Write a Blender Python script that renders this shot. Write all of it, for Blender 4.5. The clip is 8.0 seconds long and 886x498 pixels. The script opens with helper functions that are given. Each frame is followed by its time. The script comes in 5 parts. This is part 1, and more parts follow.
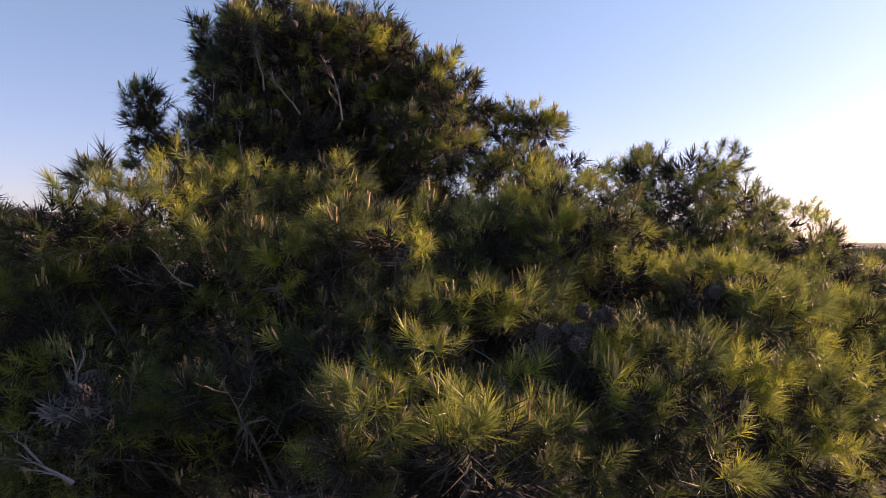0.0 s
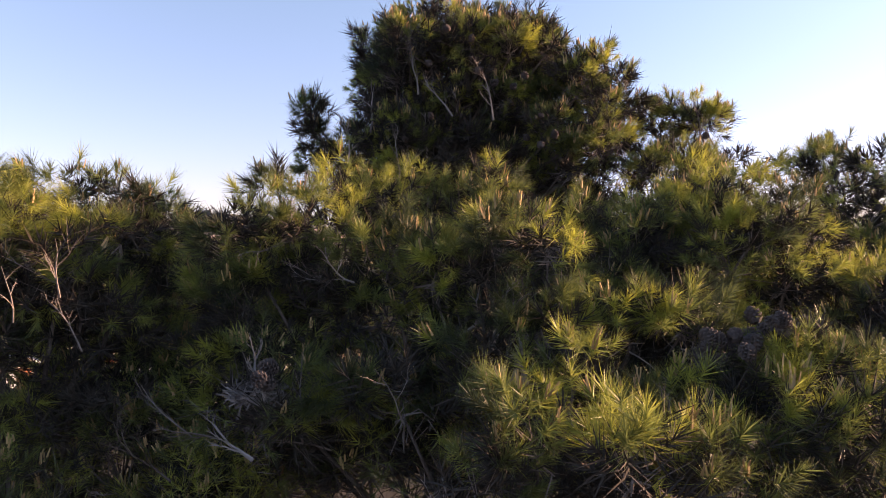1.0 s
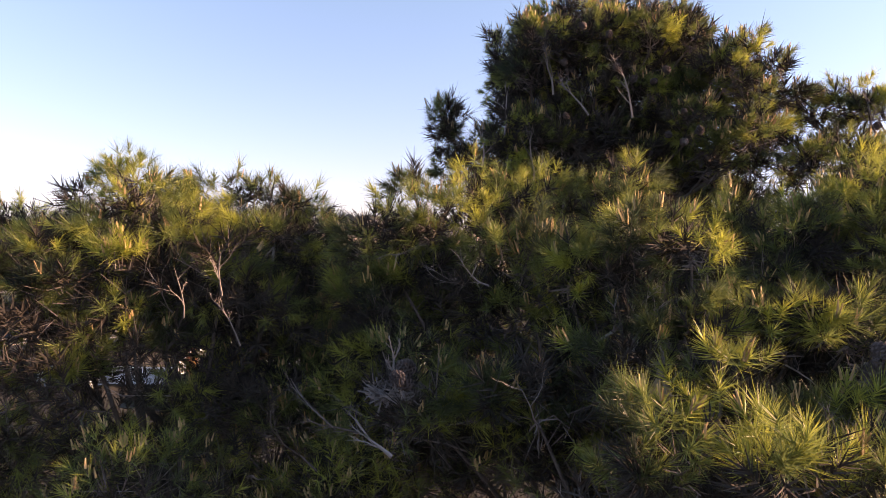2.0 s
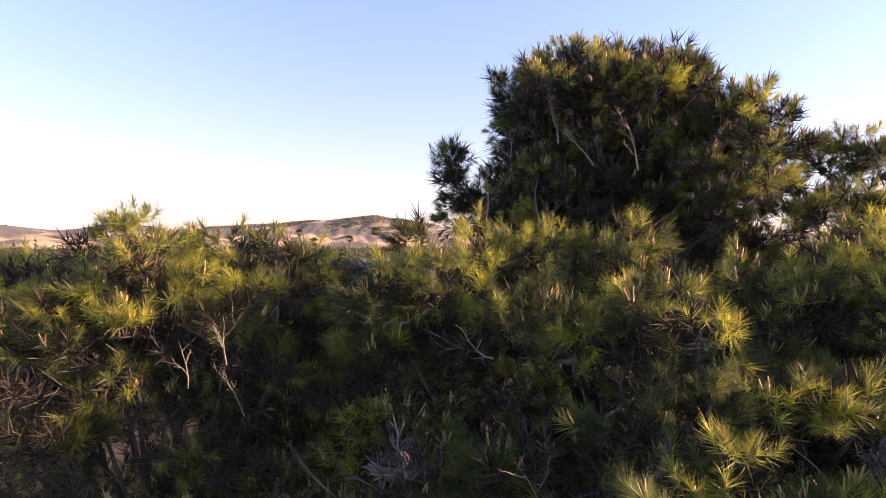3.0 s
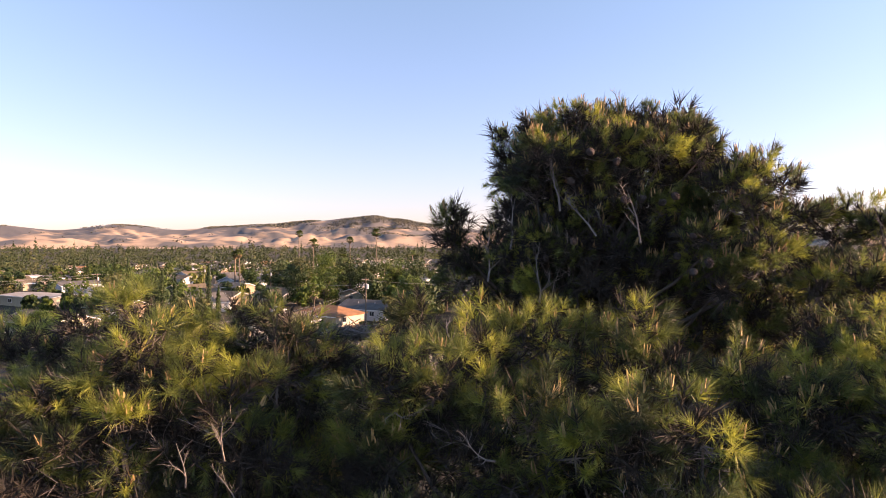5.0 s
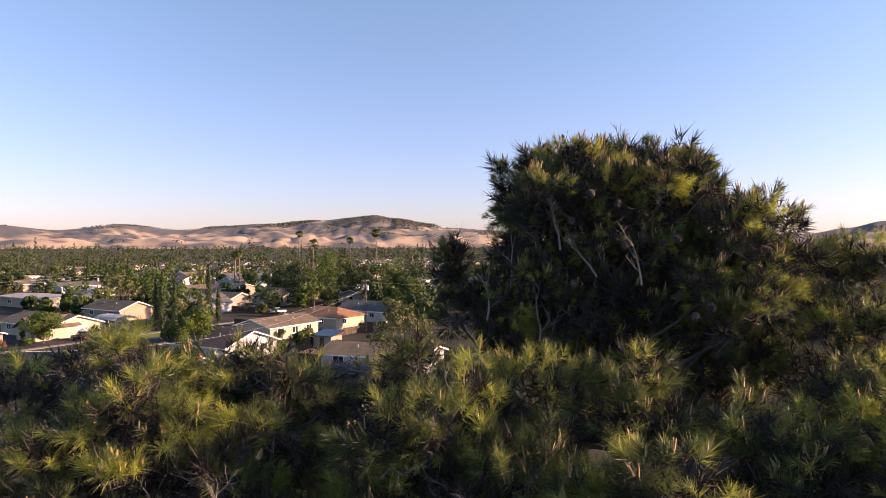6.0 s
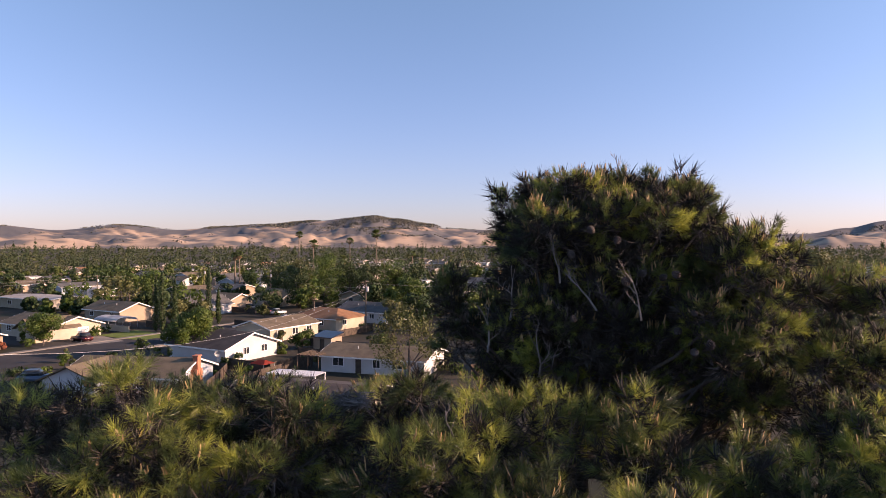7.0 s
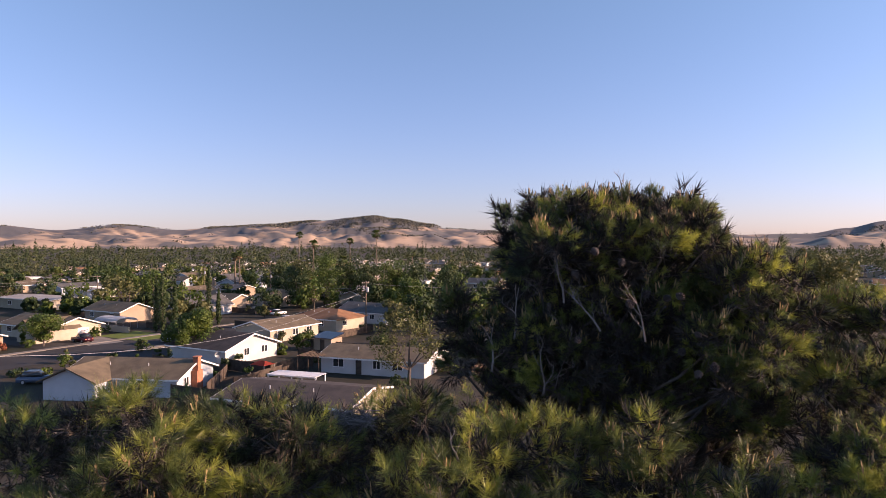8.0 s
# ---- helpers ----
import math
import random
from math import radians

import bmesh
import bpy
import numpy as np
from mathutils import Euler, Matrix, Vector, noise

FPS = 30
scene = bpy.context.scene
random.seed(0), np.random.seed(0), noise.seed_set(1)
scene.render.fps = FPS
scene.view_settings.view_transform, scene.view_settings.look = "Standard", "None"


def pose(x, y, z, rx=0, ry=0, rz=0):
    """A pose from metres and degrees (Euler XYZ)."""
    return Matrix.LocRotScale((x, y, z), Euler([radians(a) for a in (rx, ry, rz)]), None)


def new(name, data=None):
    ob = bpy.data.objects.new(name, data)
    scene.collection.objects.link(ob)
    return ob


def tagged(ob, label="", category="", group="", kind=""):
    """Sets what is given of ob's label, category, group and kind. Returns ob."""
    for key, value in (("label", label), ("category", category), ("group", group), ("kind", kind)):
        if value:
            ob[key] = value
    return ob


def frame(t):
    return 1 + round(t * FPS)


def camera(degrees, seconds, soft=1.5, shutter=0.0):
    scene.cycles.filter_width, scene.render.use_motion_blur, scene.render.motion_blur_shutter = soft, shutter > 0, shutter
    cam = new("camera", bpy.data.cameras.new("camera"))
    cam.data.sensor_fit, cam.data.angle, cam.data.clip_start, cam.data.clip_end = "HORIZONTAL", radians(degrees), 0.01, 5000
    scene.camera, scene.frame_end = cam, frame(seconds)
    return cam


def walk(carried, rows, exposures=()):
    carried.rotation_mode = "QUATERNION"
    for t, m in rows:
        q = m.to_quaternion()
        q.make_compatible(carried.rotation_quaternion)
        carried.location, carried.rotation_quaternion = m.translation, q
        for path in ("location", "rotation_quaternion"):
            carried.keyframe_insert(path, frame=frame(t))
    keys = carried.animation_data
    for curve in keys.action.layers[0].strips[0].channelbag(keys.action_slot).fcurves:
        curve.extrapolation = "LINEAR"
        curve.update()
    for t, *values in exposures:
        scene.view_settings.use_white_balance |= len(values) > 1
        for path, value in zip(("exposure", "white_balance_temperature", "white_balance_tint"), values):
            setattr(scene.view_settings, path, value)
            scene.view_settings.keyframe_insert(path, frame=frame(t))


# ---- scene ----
# Camera and its flight: hover with a pan, then a straight climb at a fixed heading.
cam = camera(68.4, 8.0, soft=0.8)
FLIGHT = [
    (0.0, 0.60, 0.13, 17.15, -1.18, -0.34), (0.5, 0.59, 0.13, 17.15, 6.48, -0.39), (1.0, 0.58, 0.13, 17.15, 11.77, -0.44),
    (1.5, 0.57, 0.13, 17.15, 20.87, -0.44), (1.7, 0.57, 0.13, 17.155, 22.75, -0.45), (2.8, 0.57, 0.145, 17.404, 23.82, -0.45),
    (3.0, 0.564, 0.148, 17.546, 23.82, -0.45), (3.5, 0.56, 0.153, 17.869, 23.82, -0.45), (4.0, 0.554, 0.167, 17.973, 23.82, -0.45),
    (4.5, 0.546, 0.173, 18.006, 23.82, -0.45), (4.7, 0.544, 0.177, 18.016, 23.82, -0.45), (6.0, 0.525, 0.244, 18.357, 23.82, -0.46),
    (6.5, 0.527, 0.245, 18.469, 23.82, -0.46), (7.0, 0.529, 0.229, 18.605, 23.82, -0.46), (7.5, 0.520, 0.212, 18.729, 23.82, -0.46),
    (8.0, 0.504, 0.207, 18.755, 23.82, -0.46),
]
EXPOSURES = [(0.0, 1.21, 7800, 43), (0.5, 1.49, 8100, 43), (1.7, 1.79, 8300, 43), (3.0, 1.88, 8400, 43), (3.5, 1.77, 8200, 40), (4.7, 1.68, 8000, 40), (5.8, 1.37, 7380, 39), (6.5, 1.12, 7080, 39), (8.0, 0.99, 6830, 39)]
walk(cam, [(t, pose(x, y, z, 90 + p, 0, w)) for t, x, y, z, w, p in FLIGHT], EXPOSURES)

# Low evening sun and a clear sky.
SUN_AZIMUTH, SUN_HEIGHT = 67.5, 16.0   # degrees clockwise from +y, degrees above the horizon
world = bpy.data.worlds.new("sky")
scene.world = world
world.use_nodes = True
sky = world.node_tree.nodes.new("ShaderNodeTexSky")
sky.sky_type, sky.sun_disc = "NISHITA", False
sky.sun_elevation, sky.sun_rotation = radians(SUN_HEIGHT), radians(SUN_AZIMUTH)
sky.altitude, sky.air_density, sky.dust_density, sky.ozone_density = 0, 1.0, 0.45, 3.2
back = world.node_tree.nodes["Background"]
back.inputs["Strength"].default_value = 0.110
# evening haze: lavender low down, clearer blue overhead
wn, wl = world.node_tree.nodes, world.node_tree.links
way, part_z, haze, tint = wn.new("ShaderNodeTexCoord"), wn.new("ShaderNodeSeparateXYZ"), wn.new("ShaderNodeValToRGB"), wn.new("ShaderNodeMix")
wl.new(way.outputs["Generated"], part_z.inputs[0])
wl.new(part_z.outputs["Z"], haze.inputs["Fac"])
haze.color_ramp.elements[0].position, haze.color_ramp.elements[0].color = 0.0, (0.72, 0.70, 0.87, 1)
haze.color_ramp.elements[1].position, haze.color_ramp.elements[1].color = 0.42, (0.88, 1.04, 0.94, 1)
tint.data_type, tint.blend_type = "RGBA", "MULTIPLY"
tint.inputs["Factor"].default_value = 1.0
wl.new(sky.outputs[0], tint.inputs["A"])
wl.new(haze.outputs["Color"], tint.inputs["B"])
wl.new(tint.outputs["Result"], back.inputs[0])
sun = new("sun", bpy.data.lights.new("sun", "SUN"))
sun.data.energy, sun.data.angle, sun.data.color = 5.0, radians(0.6), (1.0, 0.775, 0.515)
sun_dir = Vector((math.sin(radians(SUN_AZIMUTH)) * math.cos(radians(SUN_HEIGHT)), math.cos(radians(SUN_AZIMUTH)) * math.cos(radians(SUN_HEIGHT)), math.sin(radians(SUN_HEIGHT))))
sun.rotation_mode = "QUATERNION"
sun.rotation_quaternion = sun_dir.to_track_quat("Z", "Y")


# ---- materials
def surface(name, colours, scale=1.0, rough=0.8, fine=0.0, bump=0.0, translucent=0.0, metal=0.0, island=0.0, per_object=0.0, detail=4.0, stops=(0.3, 0.7), spec=0.3):
    """Colours blended by a noise of that scale (per metre), shaded by a finer noise, and varied by piece."""
    m = bpy.data.materials.new(name)
    m.use_nodes = True
    nt = m.node_tree
    n, l = nt.nodes, nt.links
    b = n["Principled BSDF"]
    co = n.new("ShaderNodeTexCoord")
    tex = n.new("ShaderNodeTexNoise")
    tex.inputs["Scale"].default_value, tex.inputs["Detail"].default_value = scale, detail
    l.new(co.outputs["Object"], tex.inputs["Vector"])
    ramp = n.new("ShaderNodeValToRGB")
    e = ramp.color_ramp.elements
    while len(e) < len(colours):
        e.new(0.5)
    for k, c in enumerate(colours):
        e[k].position = stops[0] + (stops[1] - stops[0]) * k / max(1, len(colours) - 1)
        e[k].color = (*c, 1)
    l.new(tex.outputs["Fac"], ramp.inputs["Fac"])
    out = ramp.outputs["Color"]
    if fine or island or per_object:
        hsv = n.new("ShaderNodeHueSaturation")
        l.new(out, hsv.inputs["Color"])
        value = None
        terms = []
        if fine:
            grain = n.new("ShaderNodeTexNoise")
            grain.inputs["Scale"].default_value, grain.inputs["Detail"].default_value = scale * 14, 3
            l.new(co.outputs["Object"], grain.inputs["Vector"])
            terms.append((grain.outputs["Fac"], fine))
        if island:
            geo = n.new("ShaderNodeNewGeometry")
            terms.append((geo.outputs["Random Per Island"], island))
        if per_object:
            info = n.new("ShaderNodeObjectInfo")
            terms.append((info.outputs["Random"], per_object))
        for socket, amount in terms:
            mul = n.new("ShaderNodeMath")
            mul.operation = "MULTIPLY_ADD"
            mul.inputs[1].default_value = 2 * amount
            l.new(socket, mul.inputs[0])
            if value is None:
                mul.inputs[2].default_value = 1 - sum(a for _, a in terms)
            else:
                l.new(value, mul.inputs[2])
            value = mul.outputs[0]
        l.new(value, hsv.inputs["Value"])
        out = hsv.outputs["Color"]
    l.new(out, b.inputs["Base Color"])
    b.inputs["Roughness"].default_value, b.inputs["Metallic"].default_value = rough, metal
    b.inputs["Specular IOR Level"].default_value = spec
    if bump:
        bt = n.new("ShaderNodeTexNoise")
        bt.inputs["Scale"].default_value, bt.inputs["Detail"].default_value = scale * 20, 5
        l.new(co.outputs["Object"], bt.inputs["Vector"])
        bn = n.new("ShaderNodeBump")
        bn.inputs["Strength"].default_value, bn.inputs["Distance"].default_value = bump, 0.02
        l.new(bt.outputs["Fac"], bn.inputs["Height"])
        l.new(bn.outputs["Normal"], b.inputs["Normal"])
    if translucent:
        tr = n.new("ShaderNodeBsdfTranslucent")
        mix = n.new("ShaderNodeMixShader")
        mix.inputs[0].default_value = translucent
        l.new(out, tr.inputs["Color"])
        l.new(b.outputs[0], mix.inputs[1])
        l.new(tr.outputs[0], mix.inputs[2])
        l.new(mix.outputs[0], n["Material Output"].inputs["Surface"])
    return m


NEEDLE = surface("pine needles", [(0.036, 0.054, 0.030), (0.150, 0.192, 0.056), (0.36, 0.39, 0.074)], 2.6, 0.42, island=0.3, translucent=0.48, stops=(0.36, 0.64), spec=0.5)
# inner needles: brown kept near-black so that crown gaps read as shade
SHADED_OLD_NEEDLE = surface("old pine needles, shade-darkened", [(0.022, 0.020, 0.018), (0.055, 0.046, 0.038)], 3.0, 0.8, island=0.35)
SHOOT = surface("new pine shoots", [(0.30, 0.185, 0.09), (0.44, 0.33, 0.17)], 5.0, 0.75, island=0.3, translucent=0.1)
TWIG = surface("pine twigs", [(0.075, 0.063, 0.058), (0.19, 0.165, 0.155)], 6.0, 0.9, island=0.25)
BARK = surface("pine bark", [(0.055, 0.045, 0.038), (0.15, 0.125, 0.11)], 7.0, 0.95, fine=0.3, bump=0.8)
CONE = surface("weathered pine cones", [(0.045, 0.037, 0.036), (0.125, 0.105, 0.10)], 16.0, 0.9, fine=0.3, bump=0.3)
DEADWOOD = surface("bleached dead wood", [(0.13, 0.115, 0.11), (0.27, 0.24, 0.225)], 9.0, 0.9, fine=0.2)
STICK = surface("nest sticks", [(0.09, 0.08, 0.08), (0.23, 0.205, 0.19)], 8.0, 0.9, island=0.35)
LEAF = surface("broad leaves", [(0.030, 0.060, 0.013), (0.072, 0.115, 0.020), (0.125, 0.16, 0.028)], 0.5, 0.55, island=0.3, translucent=0.3)
LEAF_OLIVE = surface("olive leaves", [(0.06, 0.075, 0.025), (0.14, 0.14, 0.05)], 0.5, 0.6, island=0.3, translucent=0.25)
OAKS = surface("far oak leaves", [(0.075, 0.078, 0.06), (0.12, 0.115, 0.085)], 0.02, 0.8, island=0.25)
LEAF_MIXED = surface("mixed garden leaves", [(0.022, 0.045, 0.012), (0.06, 0.095, 0.02), (0.14, 0.155, 0.035)], 0.09, 0.6, island=0.25, translucent=0.2, stops=(0.36, 0.66))
LEAF_DARK = surface("dark evergreen leaves", [(0.018, 0.038, 0.012), (0.05, 0.08, 0.022)], 0.6, 0.6, island=0.3, translucent=0.15)
LEAF_RED = surface("reddish leaves", [(0.16, 0.05, 0.03), (0.28, 0.10, 0.05)], 0.8, 0.6, island=0.3, translucent=0.2)
FROND = surface("palm fronds", [(0.05, 0.085, 0.02), (0.12, 0.15, 0.04)], 0.6, 0.5, island=0.25, translucent=0.2)
DEAD_FROND = surface("dead palm fronds", [(0.16, 0.11, 0.06), (0.27, 0.19, 0.10)], 0.8, 0.9, island=0.3)
PALM_BARK = surface("palm bark", [(0.16, 0.12, 0.09), (0.26, 0.21, 0.16)], 2.0, 0.95, fine=0.3)
WOODS = surface("far tree leaves", [(0.026, 0.042, 0.017), (0.052, 0.072, 0.026), (0.10, 0.104, 0.044)], 0.05, 0.7, fine=0.3, island=0.12, translucent=0.22, stops=(0.35, 0.68))
GROUND = surface("dry valley ground", [(0.013, 0.020, 0.009), (0.028, 0.025, 0.017), (0.058, 0.045, 0.033)], 0.09, 0.95, fine=0.25)
GRASS = surface("lawn", [(0.07, 0.12, 0.02), (0.14, 0.17, 0.03)], 0.5, 0.9, fine=0.3)
ASPHALT = surface("asphalt", [(0.024, 0.024, 0.027), (0.042, 0.040, 0.040)], 0.15, 0.9, fine=0.2)
CONCRETE = surface("driveway concrete", [(0.15, 0.135, 0.12), (0.24, 0.22, 0.20)], 0.3, 0.9, fine=0.15)
HILL = surface("dry grass hills", [(0.115, 0.112, 0.112), (0.25, 0.195, 0.15), (0.40, 0.29, 0.205), (0.44, 0.325, 0.235)], 0.0065, 0.95, fine=0.12, stops=(0.43, 0.59), detail=9)
ROOF_DARK = surface("dark weathered roof felt", [(0.05, 0.042, 0.04), (0.085, 0.07, 0.062)], 0.7, 0.9, fine=0.25, bump=0.4)
ROOF_BROWN = surface("brown roof shingles", [(0.10, 0.080, 0.055), (0.165, 0.13, 0.088)], 0.7, 0.9, fine=0.25, bump=0.4)
ROOF_RUST = surface("rust brown roof shingles", [(0.19, 0.095, 0.05), (0.27, 0.145, 0.08)], 0.7, 0.9, fine=0.25, bump=0.4)
ROOF_GREY = surface("grey roof shingles", [(0.07, 0.07, 0.07), (0.12, 0.118, 0.115)], 0.7, 0.9, fine=0.25, bump=0.4)
ROOF_PALE = surface("pale gravel roof", [(0.26, 0.245, 0.23), (0.38, 0.36, 0.34)], 0.5, 0.9, fine=0.2)
WALL_WHITE = surface("white house paint", [(0.46, 0.45, 0.44), (0.56, 0.55, 0.54)], 0.4, 0.8, fine=0.05)
WALL_CREAM = surface("cream stucco", [(0.37, 0.32, 0.245), (0.46, 0.40, 0.315)], 0.4, 0.85, fine=0.06)
WALL_TAN = surface("tan stucco", [(0.30, 0.23, 0.165), (0.39, 0.305, 0.225)], 0.4, 0.85, fine=0.06)
WALL_BLUE = surface("pale blue-grey siding", [(0.36, 0.40, 0.44), (0.44, 0.48, 0.52)], 0.4, 0.8, fine=0.05)
TRIM = surface("white trim paint", [(0.74, 0.73, 0.71), (0.82, 0.81, 0.79)], 1.0, 0.6)
FENCE = surface("weathered fence boards", [(0.045, 0.034, 0.027), (0.10, 0.076, 0.058)], 1.5, 0.95, fine=0.25)
BRICK = surface("red chimney brick", [(0.36, 0.12, 0.07), (0.46, 0.19, 0.11)], 3.0, 0.9, fine=0.2, bump=0.4)
POLE_WOOD = surface("utility pole wood", [(0.11, 0.085, 0.065), (0.20, 0.16, 0.12)], 2.0, 0.95, fine=0.3)
STEEL = surface("grey painted steel", [(0.42, 0.43, 0.44), (0.52, 0.53, 0.54)], 3.0, 0.5, metal=0.4)
WIRE = surface("aluminium cable", [(0.40, 0.40, 0.40), (0.50, 0.50, 0.50)], 2.0, 0.45, metal=0.5)
RUBBER = surface("tyre rubber", [(0.02, 0.02, 0.02), (0.035, 0.035, 0.035)], 5.0, 0.9)
CANVAS = surface("white carport canvas", [(0.72, 0.72, 0.74), (0.80, 0.80, 0.81)], 1.0, 0.7, translucent=0.2)
RED_CLOTH = surface("faded red cloth", [(0.36, 0.055, 0.04), (0.46, 0.09, 0.06)], 1.0, 0.85, translucent=0.15)
SOLAR = surface("dark solar glass", [(0.012, 0.016, 0.03), (0.02, 0.025, 0.045)], 1.0, 0.15, spec=0.6)
GLASS = surface("window glass", [(0.02, 0.025, 0.03), (0.035, 0.04, 0.045)], 0.7, 0.08, spec=0.6)


def paint(name, colour):
    return surface(name, [tuple(0.9 * c for c in colour), colour], 1.0, 0.3, spec=0.6)


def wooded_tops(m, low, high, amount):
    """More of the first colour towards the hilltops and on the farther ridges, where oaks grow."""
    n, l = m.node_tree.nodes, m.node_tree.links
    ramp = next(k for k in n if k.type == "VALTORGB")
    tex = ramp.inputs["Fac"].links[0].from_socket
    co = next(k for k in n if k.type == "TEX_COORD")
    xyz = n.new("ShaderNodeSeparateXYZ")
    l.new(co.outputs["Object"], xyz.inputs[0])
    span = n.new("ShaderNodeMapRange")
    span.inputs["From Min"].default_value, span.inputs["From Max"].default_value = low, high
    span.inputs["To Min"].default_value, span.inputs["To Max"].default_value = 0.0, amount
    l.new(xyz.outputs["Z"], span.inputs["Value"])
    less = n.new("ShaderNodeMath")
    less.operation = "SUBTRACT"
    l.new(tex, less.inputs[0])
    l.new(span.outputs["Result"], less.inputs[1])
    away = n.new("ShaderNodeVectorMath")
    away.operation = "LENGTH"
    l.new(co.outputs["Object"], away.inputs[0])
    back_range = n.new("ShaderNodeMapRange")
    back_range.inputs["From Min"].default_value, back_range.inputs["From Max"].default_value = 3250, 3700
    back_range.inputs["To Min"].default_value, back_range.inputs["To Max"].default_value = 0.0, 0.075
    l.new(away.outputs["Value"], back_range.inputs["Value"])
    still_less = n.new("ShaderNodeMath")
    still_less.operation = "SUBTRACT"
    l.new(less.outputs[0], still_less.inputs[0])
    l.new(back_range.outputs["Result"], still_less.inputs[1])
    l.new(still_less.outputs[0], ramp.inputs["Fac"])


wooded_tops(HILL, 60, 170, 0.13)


# ---- shared makers
def link(name, bm, material, parent=None, label="", smooth=False):
    me = bpy.data.meshes.new(name)
    bm.to_mesh(me)
    bm.free()
    me.materials.append(material)
    if smooth:
        me.polygons.foreach_set("use_smooth", [True] * len(me.polygons))
    ob = new(name, me)
    ob.parent = parent
    if label:
        ob["label"] = label
    return ob


def soup(name, verts, size, material, parent=None, label=""):
    """One mesh of loose triangles or quads: verts is an array (n * size, 3)."""
    verts = np.ascontiguousarray(verts, dtype=np.float32).reshape(-1, 3)
    count = len(verts) // size
    me = bpy.data.meshes.new(name)
    me.vertices.add(len(verts))
    me.vertices.foreach_set("co", verts.ravel())
    me.loops.add(len(verts))
    me.loops.foreach_set("vertex_index", np.arange(len(verts), dtype=np.int32))
    me.polygons.add(count)
    me.polygons.foreach_set("loop_start", np.arange(count, dtype=np.int32) * size)
    me.update(calc_edges=True)
    me.materials.append(material)
    ob = new(name, me)
    ob.parent = parent
    if label:
        ob["label"] = label
    return ob


def holder(name, at, turn, label, category, group="", kind=""):
    ob = new(name)
    ob.matrix_basis = Matrix.Translation(at) @ Matrix.Rotation(turn, 4, "Z")
    return tagged(ob, label, category, group, kind)


def box(bm, x0, x1, y0, y1, z0, z1, bevel=0.0):
    made = bmesh.ops.create_cube(bm, size=1.0)["verts"]
    bmesh.ops.scale(bm, vec=(x1 - x0, y1 - y0, z1 - z0), verts=made)
    bmesh.ops.translate(bm, vec=((x0 + x1) / 2, (y0 + y1) / 2, (z0 + z1) / 2), verts=made)
    if bevel:
        edges = list({e for v in made for e in v.link_edges})
        bmesh.ops.bevel(bm, geom=edges, offset=bevel, segments=1, affect="EDGES")
    return made


def tube(bm, path, radii, sides=6, caps=True):
    """A tapered tube along a path of points."""
    path = [Vector(p) for p in path]
    rings = []
    for k, p in enumerate(path):
        d = (path[min(k + 1, len(path) - 1)] - path[max(k - 1, 0)]).normalized()
        a = d.orthogonal().normalized()
        if rings and last.length > 0:
            a = (last - d * last.dot(d)).normalized()
        last = a
        b = d.cross(a)
        rings.append([bm.verts.new(p + radii[k] * (math.cos(q) * a + math.sin(q) * b)) for q in (2 * math.pi * i / sides for i in range(sides))])
    for r0, r1 in zip(rings, rings[1:]):
        for i in range(sides):
            bm.faces.new((r0[i], r0[(i + 1) % sides], r1[(i + 1) % sides], r1[i]))
    if caps:
        bm.faces.new(rings[0][::-1])
        bm.faces.new(rings[-1])


def unit(v):
    return v / np.maximum(np.linalg.norm(v, axis=-1, keepdims=True), 1e-9)


HEADING = radians(23.82)


def plan(x, y, z=0.0):
    """A place in the town plan: x along the right, y ahead of the climb's heading."""
    return Vector((0.5 + x * math.cos(HEADING) - y * math.sin(HEADING), 0.2 + x * math.sin(HEADING) + y * math.cos(HEADING), z))


# ---- pine trees
def scatter(rng, clumps, density, thin=None):
    """Domed bunches of shoots over the surface of lumpy clumps: base and axis of each shoot, the bunch it grows from, and the bunches' stems."""
    c = np.array(clumps)
    bases, axes, hearts, stems = [], [], [], []
    for k, (x, y, z, r) in enumerate(c):
        r = max(0.05, r - 0.05)
        n = int(4 * math.pi * r * r * density * (thin[1] if thin and x < thin[0] and y < thin[2] and z < thin[3] else 1)) + (5 if r > 0.08 else 3)
        d = unit(rng.normal(size=(n, 3)))
        d = d[(d[:, 2] > -0.45) | (rng.random(n) < 0.4)]
        lump = 1 + 0.2 * np.sin(d[:, 0] * 5 + k) * np.sin(d[:, 1] * 4 + 2 * k) + 0.12 * np.sin(d[:, 2] * 7 + d[:, 0] * 6 + 3 * k)
        p = np.array((x, y, z)) + d * (r * lump * (0.72 + 0.28 * rng.random(len(d))))[:, None] * np.array((1, 1, 0.9))
        off = np.linalg.norm(p[:, None] - c[None, :, :3], axis=2) / c[None, :, 3]
        off[:, k] = 9
        ok = off.min(1) > 0.55
        p, d = p[ok], d[ok]
        lead = unit(d * 0.75 + np.array((0, 0, 0.6)) + rng.normal(size=d.shape) * 0.2)
        for q, w in zip(p, lead):
            m = rng.integers(3, 8)
            size = (0.7 + 0.7 * rng.random()) * min(1, 0.4 + 2.2 * c[k, 3])
            e = unit(rng.normal(size=(m, 3)) * np.array((1, 1, 0.6)) + w * 0.85)
            bases.append(q + e * (0.105 * size) * (0.3 + 0.8 * rng.random((m, 1)))), axes.append(unit(e * 0.65 + w * 0.65))
            hearts.append(np.repeat([q - w * 0.13], m, 0))
        stems.append(np.stack([np.repeat([[x, y, z - 0.3 * r]], len(p), 0), p - lead * 0.13], 1))
    return np.concatenate(bases), np.concatenate(axes), np.concatenate(hearts), np.concatenate(stems)


